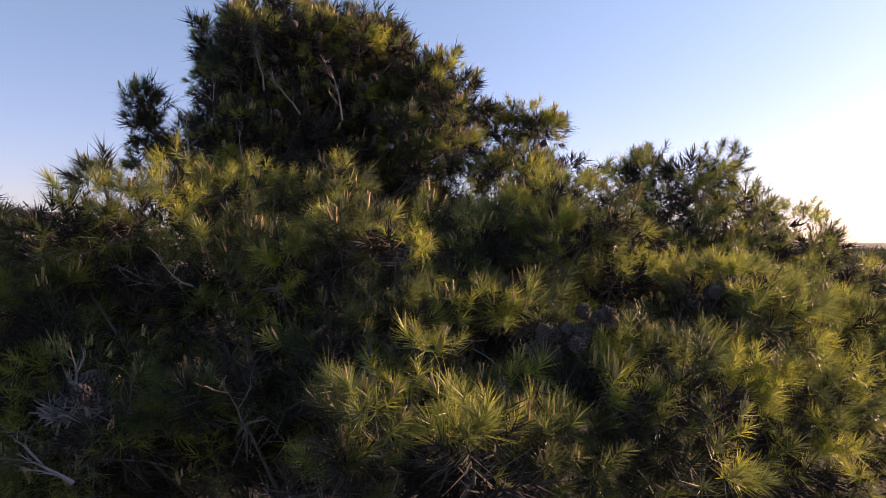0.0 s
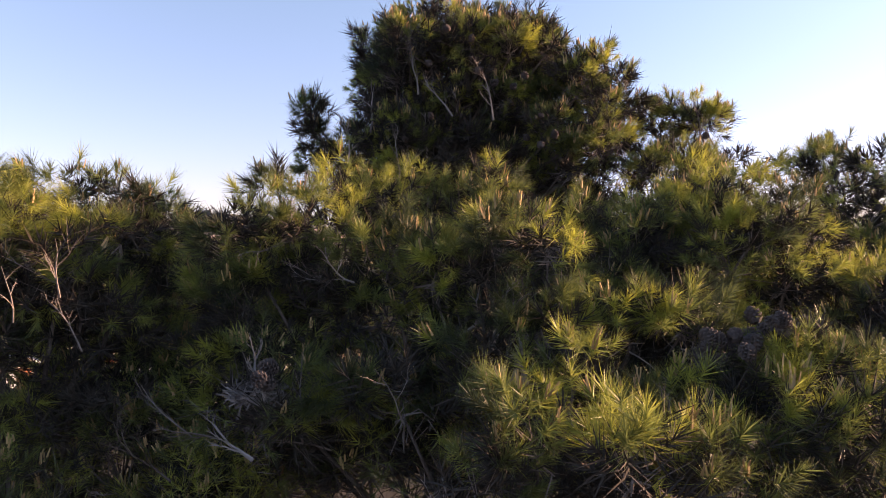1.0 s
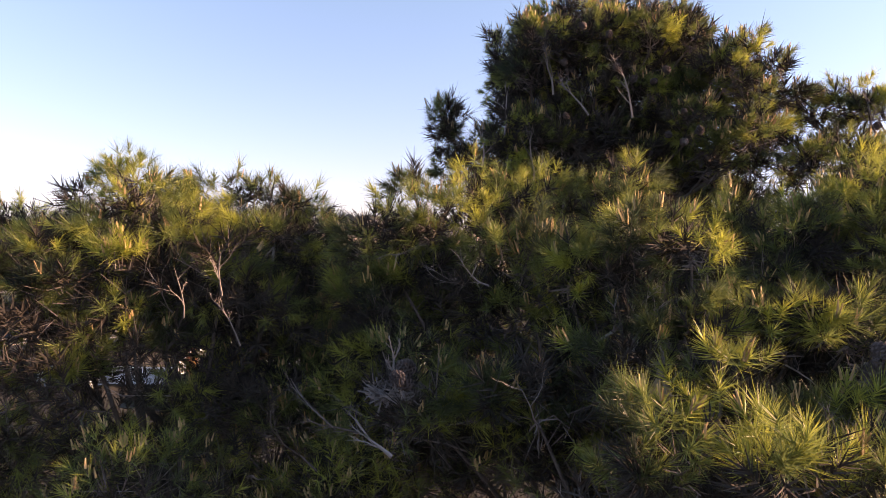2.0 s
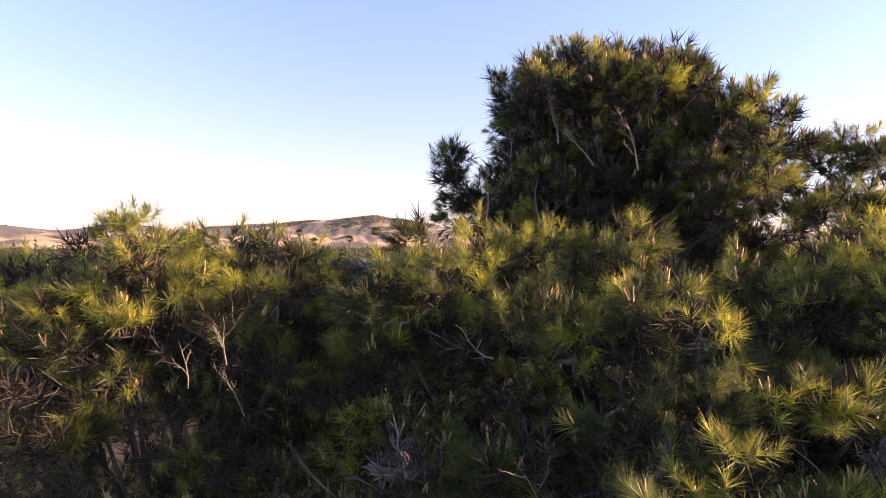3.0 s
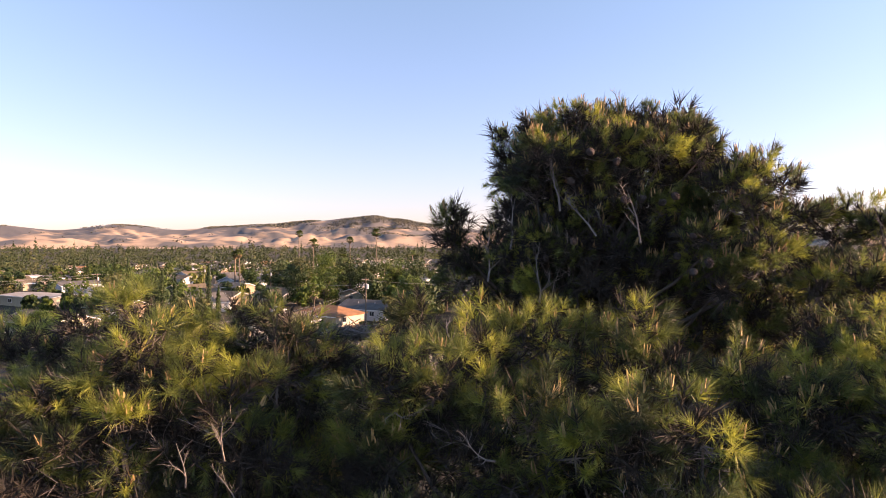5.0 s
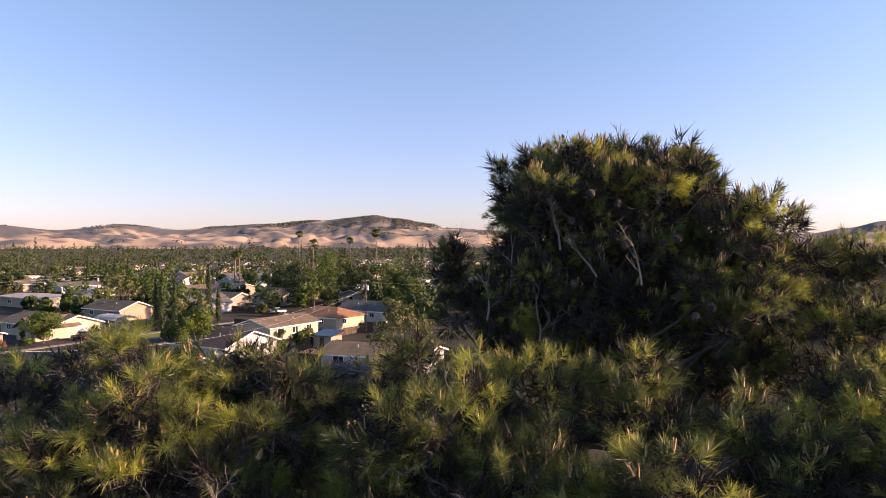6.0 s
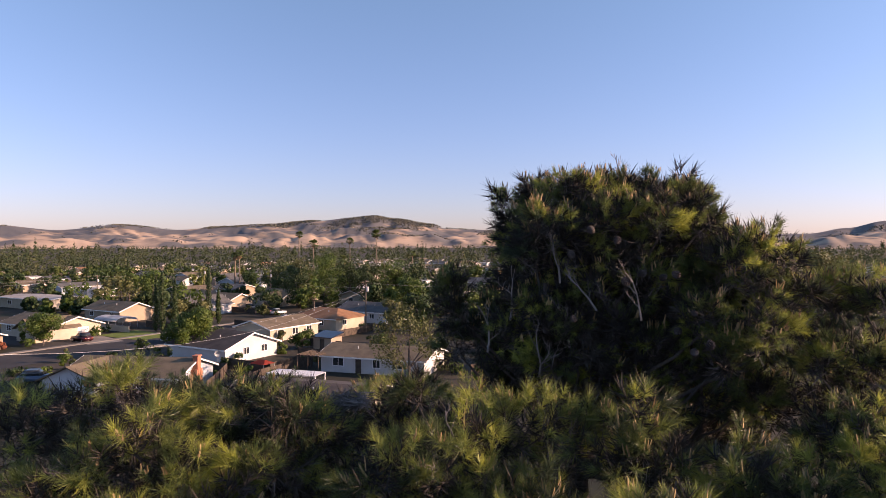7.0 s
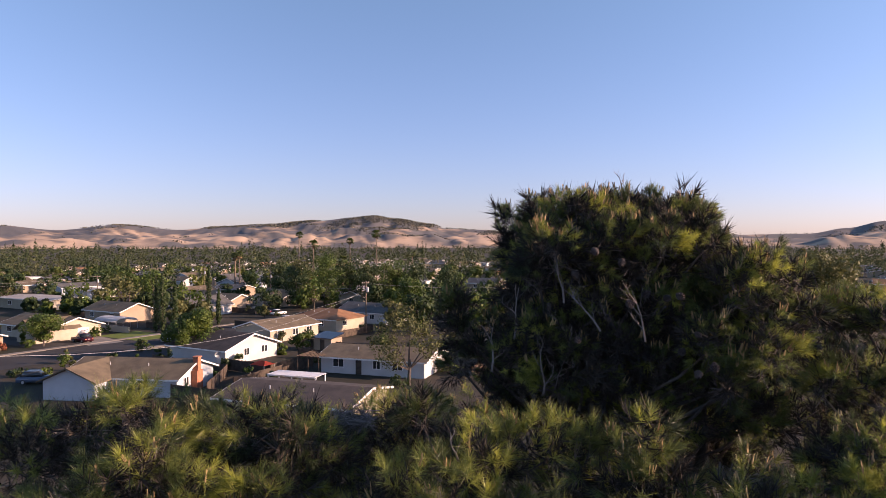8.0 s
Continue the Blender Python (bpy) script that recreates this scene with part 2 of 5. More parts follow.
def needles(rng, base, axis, per, shoot, length, width, spread=(1.45, 0.25)):
    """Needles that stand off along each shoot, wide at its foot and close at its tip: loose triangles."""
    n = len(base)
    u = rng.random((n, per)) ** 0.7
    theta = spread[0] + (spread[1] - spread[0]) * u + rng.normal(size=(n, per)) * 0.16
    side = unit(np.cross(axis, rng.normal(size=(n, 3))))
    other = np.cross(axis, side)
    phi = rng.random((n, per)) * 2 * np.pi
    out = side[:, None] * np.cos(phi)[..., None] + other[:, None] * np.sin(phi)[..., None]
    way = axis[:, None] * np.cos(theta)[..., None] + out * np.sin(theta)[..., None]
    size = (0.75 + 0.5 * rng.random((n, 1)))
    foot = base[:, None] + axis[:, None] * (u * shoot * size)[..., None]
    tip = foot + way * (length * size * (0.7 + 0.5 * rng.random((n, per))))[..., None]
    tip[..., 2] -= 0.012 * rng.random((n, per))
    across = unit(np.cross(way, rng.normal(size=way.shape))) * width / 2
    return np.stack([foot - across, foot + across, tip], axis=2).reshape(-1, 3), size


def spikes(rng, base, axis, length, radius):
    """Thin four-sided shoots or twigs: loose triangles."""
    side = unit(np.cross(axis, rng.normal(size=axis.shape)))
    other = np.cross(axis, side)
    r = radius if np.ndim(radius) else np.full(len(base), radius)
    ring = [base + (side * math.cos(q) + other * math.sin(q)) * r[:, None] for q in (0, 2.1, 4.2)]
    l = length if np.ndim(length) else np.full(len(base), length)
    top = base + axis * l[:, None]
    tips = [top + (p - base) * 0.45 for p in ring]
    tris = []
    for i in range(3):
        j = (i + 1) % 3
        tris += [np.stack([ring[i], ring[j], tips[j]], 1), np.stack([ring[i], tips[j], tips[i]], 1)]
    tris.append(np.stack(tips, 1))
    return np.concatenate(tris, 0).reshape(-1, 3)


def cone_mesh():
    """A weathered pine cone of overlapping scales, 7 cm long."""
    bm = bmesh.new()
    for row in range(7):
        z = 0.06 * row / 6
        r = 0.024 * math.sin(math.pi * (0.22 + 0.75 * row / 6.5)) + 0.003
        for i in range(8):
            q = 2 * math.pi * (i + 0.5 * (row % 2)) / 8
            m = Matrix.Rotation(q, 4, "Z")
            tip = [m @ Vector(p) for p in ((r * 0.4, -0.008, z - 0.004), (r * 1.15, -0.007, z + 0.005), (r * 1.3, 0, z + 0.011), (r * 1.15, 0.007, z + 0.005), (r * 0.4, 0.008, z - 0.004), (r * 0.5, 0, z + 0.012))]
            v = [bm.verts.new(p) for p in tip]
            for f in ((0, 1, 5), (1, 2, 5), (2, 3, 5), (3, 4, 5), (0, 4, 3, 1), (1, 3, 2)):
                bm.faces.new([v[k] for k in f])
    me = bpy.data.meshes.new("pine_cone")
    bm.to_mesh(me)
    bm.free()
    me.materials.append(CONE)
    return me


CONE_MESH = cone_mesh()


def dead_branch(parent, start, way, length, radius, seed, material=None):
    """A crooked bare branch with forked side twigs."""
    rnd = random.Random(seed)
    bm = bmesh.new()

    def grow(p, d, l, r, level):
        path, radii = [p], [r]
        for k in range(4):
            d = (d + Vector((rnd.uniform(-1, 1), rnd.uniform(-1, 1), rnd.uniform(-0.7, 1))) * 0.32).normalized()
            p = p + d * l / 4
            path.append(p), radii.append(r * (1 - 0.2 * (k + 1)))
            if level < 2 and k < 3:
                for _ in range(rnd.choice((1, 1, 2))):
                    side = (d + Vector((rnd.uniform(-1, 1), rnd.uniform(-1, 1), rnd.uniform(-0.6, 1)))).normalized()
                    grow(p, side, l * rnd.uniform(0.3, 0.55), r * 0.5, level + 1)
        tube(bm, path, radii, 5 if level == 0 else 3)

    grow(Vector(start), Vector(way).normalized(), length, radius, 0)
    return link("dead_branch", bm, material or DEADWOOD, parent, "bare grey dead branch")


def pine(clumps, foot, fork, label, seed, density=12.0, per=66, shoots=0.24, cones=6, bare=0.35, fill=1, dead=4, tip=1.0, thin=None, core=(), rise=1.1, fine=1.0):
    rng = np.random.default_rng(seed)
    rnd = random.Random(seed)
    tree = holder("pine_tree", (0, 0, 0), 0, label, "pine tree", "pine trees of the rookery")
    # trunk with a slight bend
    bm = bmesh.new()
    fx, fy, fz = fork
    steps = [(foot[0] + (fx - foot[0]) * k / 8 + 0.12 * math.sin(k * 1.3), foot[1] + (fy - foot[1]) * k / 8 + 0.1 * math.cos(k), fz * k / 8 - (0.15 if k == 0 else 0)) for k in range(9)]
    tube(bm, steps, [0.27 - 0.027 * k for k in range(9)], 10)
    link("trunk", bm, BARK, tree, smooth=True)
    # a limb to each clump, leaving the trunk below it
    for x, y, z, r in clumps:
        h = max(0.80, min(0.98, (z - rise - rnd.random() * 0.5) / fz))
        k = h * 8
        i = min(7, int(k))
        s = Vector(steps[i]).lerp(Vector(steps[i + 1]), k - i)
        e = Vector((x, y, z - 0.3 * r))
        mid = s.lerp(e, 0.5) + Vector((rnd.uniform(-0.1, 0.1), rnd.uniform(-0.1, 0.1), -0.3))
        far = s.lerp(e, 0.8) + Vector((rnd.uniform(-0.06, 0.06), rnd.uniform(-0.06, 0.06), -0.15))
        bm = bmesh.new()
        tube(bm, [s, mid, far, e], [0.026, 0.018, 0.012, 0.006], 6)
        link("limb", bm, BARK, tree, smooth=True)
    base, axis, heart, stems = scatter(rng, clumps, density, thin)
    n = len(base)
    tri, size = needles(rng, base, axis, per, 0.085 * fine, 0.098 * fine, 0.0034, (1.4, 0.32))
    soup("foliage", tri, 3, NEEDLE, tree)["kind"] = "stuff"
    # older, coarser growth inside, its near-black colour standing in for crown shade
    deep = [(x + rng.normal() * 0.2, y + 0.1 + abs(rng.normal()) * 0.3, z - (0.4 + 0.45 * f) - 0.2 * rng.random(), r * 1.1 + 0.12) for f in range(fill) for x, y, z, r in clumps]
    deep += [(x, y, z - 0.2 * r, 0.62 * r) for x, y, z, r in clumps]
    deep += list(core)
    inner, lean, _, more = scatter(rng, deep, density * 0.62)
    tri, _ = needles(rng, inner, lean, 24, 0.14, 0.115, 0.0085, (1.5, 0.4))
    soup("inner_foliage", tri, 3, SHADED_OLD_NEEDLE, tree, "older needles inside the crown, darkened to stand for its shade")["kind"] = "stuff"
    # stems and twigs
    tw = []
    for run, r0 in ((stems, 0.006), (more[::4], 0.005), (np.stack([heart + (base - heart) * 0.35, base], 1)[::2], 0.0026)):
        v = run[:, 1] - run[:, 0]
        tw.append(spikes(rng, run[:, 0], unit(v), np.linalg.norm(v, axis=1), np.full(len(v), r0)))
    pick = rng.random(n) < bare * 0.35
    for _ in range(2):
        b = heart[pick] + rng.normal(size=(pick.sum(), 3)) * 0.05
        tw.append(spikes(rng, b, unit(rng.normal(size=b.shape) + axis[pick] * 0.5), 0.08 + 0.14 * rng.random(len(b)), np.full(len(b), 0.0026)))
    soup("twig_mass", np.concatenate(tw), 3, TWIG, tree, "grey bare twigs")["kind"] = "stuff"
    # upright young shoots on the outermost tips
    up = (axis[:, 2] > 0.55) & (rng.random(n) < shoots)
    b = (base + axis * 0.075 * size)[up]
    many = []
    for _ in range(4):
        w = unit(axis[up] * 0.5 + np.array((0, 0, 0.8)) + rng.normal(size=b.shape) * 0.20)
        many.append(spikes(rng, b + rng.normal(size=b.shape) * 0.011, w, tip * (0.028 + 0.034 * rng.random(len(b))), 0.0050 + 0.0028 * rng.random(len(b))))
    soup("shoot_mass", np.concatenate(many), 3, SHOOT, tree, "pale tan young shoots")["kind"] = "stuff"
    for i in rng.choice(n, min(n, cones), replace=False):
        ob = new("pine_cone", CONE_MESH)
        ob.parent = tree
        p = heart[i] + Vector((0, 0, -0.02))
        ob.matrix_basis = Matrix.Translation(p) @ Euler((rnd.uniform(1.5, 4.5), rnd.uniform(-1, 1), rnd.uniform(0, 6))).to_matrix().to_4x4() @ Matrix.Scale(rnd.uniform(0.7, 1.0), 4)
    for k in range(dead):
        x, y, z, r = clumps[rnd.randrange(len(clumps))]
        dead_branch(tree, (x, y, z - 0.4 * r), (rnd.uniform(-1, 1), -1, rnd.uniform(0, 1)), r + 0.12, 0.0048, seed * 50 + k)
    return tree


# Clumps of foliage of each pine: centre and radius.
def crown(seed, lobes, size, gap):
    """Clumps over the outside of squarish lobes: (x, y, z of the middle, half sizes) in the plan of the climb's heading."""
    rnd = random.Random(seed)
    out = []
    for k, (cx, cy, cz, rx, ry, rz) in enumerate(lobes):
        for _ in range(700):
            d = Vector((rnd.gauss(0, 1), rnd.gauss(0, 1), rnd.gauss(0, 1))).normalized()
            if d.z < -0.75:
                continue
            f = (abs(d.x) ** 5 + abs(d.y) ** 5 + abs(d.z) ** 5) ** (-1 / 5) * rnd.uniform(0.74, 0.9)
            q = (cx + d.x * rx * f, cy + d.y * ry * f, cz + d.z * rz * f)
            if any(j != k and sum(abs((q[i] - o[i]) / o[i + 3]) ** 3 for i in range(3)) < 0.55 for j, o in enumerate(lobes)):
                continue
            p = plan(*q)
            if all((p - Vector(o[:3])).length > gap for o in out):
                out.append((p.x, p.y, p.z, size * rnd.uniform(0.75, 1.2)))
    return out


# the tall crown: a flat-topped block, a shoulder, a drooping skirt and a perch branch beside it
TALL_LOBES = [(1.43, 5.62, 18.52, 0.87, 0.80, 0.51), (2.32, 5.00, 18.34, 0.30, 0.38, 0.30), (2.20, 4.95, 17.98, 0.34, 0.36, 0.30), (1.30, 5.45, 17.80, 0.82, 0.62, 0.34), (1.95, 5.35, 17.50, 0.55, 0.45, 0.30), (1.00, 5.85, 17.45, 0.60, 0.40, 0.30)]
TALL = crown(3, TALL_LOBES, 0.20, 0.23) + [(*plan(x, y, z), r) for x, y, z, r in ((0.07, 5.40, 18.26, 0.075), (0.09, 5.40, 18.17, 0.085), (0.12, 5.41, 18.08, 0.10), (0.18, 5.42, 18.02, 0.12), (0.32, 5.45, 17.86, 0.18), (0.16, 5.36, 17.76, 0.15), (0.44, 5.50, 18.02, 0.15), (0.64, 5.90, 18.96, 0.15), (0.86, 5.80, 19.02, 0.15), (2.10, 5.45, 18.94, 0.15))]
TALL_CORE = [(*plan(cx + dx * rx, cy + dy * ry, cz + dz * rz), 0.42 * rx + 0.05) for cx, cy, cz, rx, ry, rz in (TALL_LOBES[0], TALL_LOBES[3]) for dx in (-0.45, 0.0, 0.45) for dy in (-0.3, 0.3) for dz in (-0.35, 0.35)]
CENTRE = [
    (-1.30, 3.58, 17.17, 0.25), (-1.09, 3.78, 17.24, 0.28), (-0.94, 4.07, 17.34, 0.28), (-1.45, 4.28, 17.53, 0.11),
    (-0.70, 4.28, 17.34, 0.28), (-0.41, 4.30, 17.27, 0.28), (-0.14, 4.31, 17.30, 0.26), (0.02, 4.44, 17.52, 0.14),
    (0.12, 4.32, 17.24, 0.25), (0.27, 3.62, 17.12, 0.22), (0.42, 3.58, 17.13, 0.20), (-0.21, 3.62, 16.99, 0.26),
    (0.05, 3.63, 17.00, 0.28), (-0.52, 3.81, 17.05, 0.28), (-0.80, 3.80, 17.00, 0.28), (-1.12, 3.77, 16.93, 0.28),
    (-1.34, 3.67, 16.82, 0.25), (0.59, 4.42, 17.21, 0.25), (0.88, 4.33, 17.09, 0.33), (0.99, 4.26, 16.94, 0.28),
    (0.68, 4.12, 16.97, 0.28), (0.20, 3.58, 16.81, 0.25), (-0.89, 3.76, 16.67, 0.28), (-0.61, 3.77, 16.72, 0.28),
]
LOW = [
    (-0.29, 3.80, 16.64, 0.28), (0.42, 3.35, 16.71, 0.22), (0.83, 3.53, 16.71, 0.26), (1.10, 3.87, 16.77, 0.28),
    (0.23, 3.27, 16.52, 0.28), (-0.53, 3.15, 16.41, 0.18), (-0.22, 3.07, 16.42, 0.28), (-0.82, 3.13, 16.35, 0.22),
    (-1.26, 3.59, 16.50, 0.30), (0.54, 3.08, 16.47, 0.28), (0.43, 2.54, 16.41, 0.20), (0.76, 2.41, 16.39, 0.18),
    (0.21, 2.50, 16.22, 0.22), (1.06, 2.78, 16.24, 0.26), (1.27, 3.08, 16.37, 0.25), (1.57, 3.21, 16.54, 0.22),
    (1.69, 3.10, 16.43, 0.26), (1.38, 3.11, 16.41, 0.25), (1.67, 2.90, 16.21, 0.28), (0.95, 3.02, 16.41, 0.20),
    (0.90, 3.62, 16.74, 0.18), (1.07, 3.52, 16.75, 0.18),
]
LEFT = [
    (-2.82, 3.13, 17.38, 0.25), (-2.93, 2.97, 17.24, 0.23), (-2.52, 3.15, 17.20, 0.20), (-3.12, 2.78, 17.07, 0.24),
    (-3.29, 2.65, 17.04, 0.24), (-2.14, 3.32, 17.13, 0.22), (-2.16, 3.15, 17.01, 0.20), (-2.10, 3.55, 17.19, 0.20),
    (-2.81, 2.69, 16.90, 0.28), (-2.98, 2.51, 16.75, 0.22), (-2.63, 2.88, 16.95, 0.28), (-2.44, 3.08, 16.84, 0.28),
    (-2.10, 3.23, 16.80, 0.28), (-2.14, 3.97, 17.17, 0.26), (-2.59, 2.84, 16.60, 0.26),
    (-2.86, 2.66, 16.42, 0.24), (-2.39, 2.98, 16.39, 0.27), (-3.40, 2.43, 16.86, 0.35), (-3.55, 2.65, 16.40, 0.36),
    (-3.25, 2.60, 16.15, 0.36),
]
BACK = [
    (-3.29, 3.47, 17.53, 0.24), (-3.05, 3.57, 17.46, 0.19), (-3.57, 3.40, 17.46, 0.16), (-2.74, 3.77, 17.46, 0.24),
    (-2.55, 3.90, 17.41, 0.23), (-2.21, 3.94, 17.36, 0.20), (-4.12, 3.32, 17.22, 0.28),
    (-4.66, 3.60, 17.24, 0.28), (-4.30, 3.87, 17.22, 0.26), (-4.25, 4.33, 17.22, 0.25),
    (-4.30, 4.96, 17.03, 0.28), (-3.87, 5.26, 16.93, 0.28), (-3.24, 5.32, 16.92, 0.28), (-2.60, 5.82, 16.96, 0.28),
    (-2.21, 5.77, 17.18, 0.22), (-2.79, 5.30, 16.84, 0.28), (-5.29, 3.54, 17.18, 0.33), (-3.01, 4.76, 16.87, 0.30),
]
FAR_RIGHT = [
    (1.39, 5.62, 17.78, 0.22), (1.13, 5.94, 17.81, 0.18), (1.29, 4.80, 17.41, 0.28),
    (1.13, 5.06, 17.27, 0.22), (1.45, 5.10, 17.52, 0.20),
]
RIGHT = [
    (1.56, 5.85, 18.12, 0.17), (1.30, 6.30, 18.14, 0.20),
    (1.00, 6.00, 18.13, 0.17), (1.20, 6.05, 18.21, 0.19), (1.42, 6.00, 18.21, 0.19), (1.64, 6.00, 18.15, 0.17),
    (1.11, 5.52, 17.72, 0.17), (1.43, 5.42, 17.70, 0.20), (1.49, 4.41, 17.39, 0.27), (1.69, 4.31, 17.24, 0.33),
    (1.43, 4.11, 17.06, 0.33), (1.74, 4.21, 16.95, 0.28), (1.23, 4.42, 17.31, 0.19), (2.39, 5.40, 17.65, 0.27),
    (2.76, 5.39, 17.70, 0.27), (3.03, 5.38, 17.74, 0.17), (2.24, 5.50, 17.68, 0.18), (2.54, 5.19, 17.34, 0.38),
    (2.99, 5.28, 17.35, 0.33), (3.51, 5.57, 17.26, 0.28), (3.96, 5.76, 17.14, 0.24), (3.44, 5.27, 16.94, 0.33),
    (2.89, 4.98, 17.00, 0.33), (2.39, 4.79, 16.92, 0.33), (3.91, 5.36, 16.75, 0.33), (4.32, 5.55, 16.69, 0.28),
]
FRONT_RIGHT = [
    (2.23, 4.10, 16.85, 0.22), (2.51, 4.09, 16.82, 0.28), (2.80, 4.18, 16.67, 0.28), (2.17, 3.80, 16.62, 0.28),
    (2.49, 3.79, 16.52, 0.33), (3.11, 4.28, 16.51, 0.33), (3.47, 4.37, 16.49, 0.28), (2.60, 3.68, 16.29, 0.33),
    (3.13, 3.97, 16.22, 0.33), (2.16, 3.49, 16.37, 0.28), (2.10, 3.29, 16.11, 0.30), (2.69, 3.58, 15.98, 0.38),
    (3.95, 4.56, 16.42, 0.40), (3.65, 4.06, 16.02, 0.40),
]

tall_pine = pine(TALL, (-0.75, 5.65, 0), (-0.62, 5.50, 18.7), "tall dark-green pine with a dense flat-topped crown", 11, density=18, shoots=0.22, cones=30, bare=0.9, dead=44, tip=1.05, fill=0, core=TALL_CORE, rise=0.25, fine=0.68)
for k, (foot, head) in enumerate((((1.00, 5.30, 17.05), (0.82, 5.00, 18.30)), ((1.10, 5.30, 16.95), (1.30, 5.05, 18.55)), ((1.15, 5.40, 17.10), (1.95, 5.00, 18.20)), ((2.02, 5.30, 16.80), (2.15, 5.10, 17.90)))):
    a, b = plan(*foot), plan(*head)
    bm = bmesh.new()
    tube(bm, [a, a.lerp(b, 0.3) + Vector((0.05, -0.03, 0)), a.lerp(b, 0.65) + Vector((-0.05, 0.02, 0.03)), b], [0.055, 0.045, 0.032, 0.014], 8)
    link("leader", bm, BARK, tall_pine, "grey-barked leader stem", smooth=True)
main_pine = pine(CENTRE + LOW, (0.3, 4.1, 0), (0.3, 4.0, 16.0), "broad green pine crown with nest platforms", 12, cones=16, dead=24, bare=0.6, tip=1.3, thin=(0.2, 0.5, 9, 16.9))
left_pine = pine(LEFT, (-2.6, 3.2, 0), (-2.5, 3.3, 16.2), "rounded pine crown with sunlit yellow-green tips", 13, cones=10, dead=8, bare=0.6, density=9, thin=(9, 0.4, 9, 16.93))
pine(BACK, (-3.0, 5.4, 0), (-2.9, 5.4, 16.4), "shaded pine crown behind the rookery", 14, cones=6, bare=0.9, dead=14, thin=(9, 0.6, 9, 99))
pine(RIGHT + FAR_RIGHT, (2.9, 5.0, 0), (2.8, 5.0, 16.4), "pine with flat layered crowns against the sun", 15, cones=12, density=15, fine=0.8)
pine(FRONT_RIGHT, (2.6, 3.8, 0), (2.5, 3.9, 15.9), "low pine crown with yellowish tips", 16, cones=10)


def thicket(seed, count, x0, x1, y0, y1, z0, z1):
    """Clumps for a crown that is seen only as a dark mass behind the others."""
    rnd = random.Random(seed)
    return [(rnd.uniform(x0, x1), rnd.uniform(y0, y1), rnd.uniform(z0, z1), rnd.uniform(0.35, 0.55)) for _ in range(count)]


pine(thicket(1, 26, -0.8, 2.2, 6.0, 8.6, 16.5, 17.25), (0.8, 7.4, 0), (0.8, 7.3, 16.4), "dense shaded pine crown behind the tall pine", 17, density=13, per=24, fill=0, cones=0, dead=0)
pine(thicket(2, 22, 2.2, 5.0, 6.0, 8.6, 15.9, 16.6), (3.4, 7.0, 0), (3.4, 7.0, 16.2), "dense pine crown on the sunny side", 18, density=13, per=24, fill=0, cones=0, dead=0)
pine(thicket(3, 28, -5.6, -1.8, 4.6, 7.6, 16.0, 16.62), (-3.8, 6.2, 0), (-3.8, 6.0, 16.0), "shaded low pine crown beyond the rookery", 19, density=13, per=24, fill=0, cones=0, dead=0)
pine(thicket(4, 26, -2.2, 1.8, 3.0, 5.6, 15.5, 16.3), (-0.4, 4.6, 0), (-0.4, 4.4, 15.4), "dark lower pine growth under the rookery", 20, density=13, per=24, fill=0, cones=0, dead=0, bare=0.8)
pine(thicket(5, 22, -3.9, -1.3, 2.3, 4.3, 15.2, 15.9), (-2.2, 4.0, 0), (-2.3, 3.9, 14.9), "dark lower pine growth at the rookery edge", 25, density=13, per=24, fill=0, cones=0, dead=0, bare=0.8)

# ---- nests, cones and dead wood in the rookery
def nest(at, radius, seed):
    """A loose platform of crossed sticks with a shallow cup."""
    rng = np.random.default_rng(seed)
    n = 210
    q, f = rng.random(n) * 2 * np.pi, rng.random(n) ** 0.5
    p = np.stack([np.cos(q) * f * radius, np.sin(q) * f * radius, (0.35 * f * f - 0.25 * rng.random(n)) * radius], 1)
    w = unit(np.stack([-np.sin(q), np.cos(q), rng.normal(size=n) * 0.25], 1) + rng.normal(size=(n, 3)) * 0.45)
    l = radius * (0.6 + 0.9 * rng.random(n))
    ob = soup("nest", spikes(rng, p - w * l[:, None] / 2, w, l, 0.003 + 0.003 * rng.random(n)), 3, STICK)
    ob.location = at
    return tagged(ob, "grey stick nest wedged in the pine branches", "nest", "heron nests")


for k, (at, r) in enumerate([((1.24, 3.43, 16.59), 0.17), ((-0.95, 3.06, 16.41), 0.14), ((-2.55, 3.50, 17.17), 0.2), ((0.37, 4.35, 17.07), 0.18), ((0.60, 4.84, 17.18), 0.17), ((-2.25, 4.66, 17.34), 0.17)]):
    nest(at, r, 300 + k)


def cone_cluster(parent, at, count, spread, seed, size=1.2):
    rnd = random.Random(seed)
    for _ in range(count):
        ob = new("pine_cone", CONE_MESH)
        ob.parent = parent
        p = Vector(at) + Vector((rnd.gauss(0, spread), rnd.gauss(0, spread), rnd.gauss(0, spread * 0.6)))
        ob.matrix_basis = Matrix.Translation(p) @ Euler((rnd.uniform(-1.2, 1.2), rnd.uniform(-1.2, 1.2), rnd.uniform(0, 6))).to_matrix().to_4x4() @ Matrix.Scale(size * rnd.uniform(0.85, 1.2), 4)


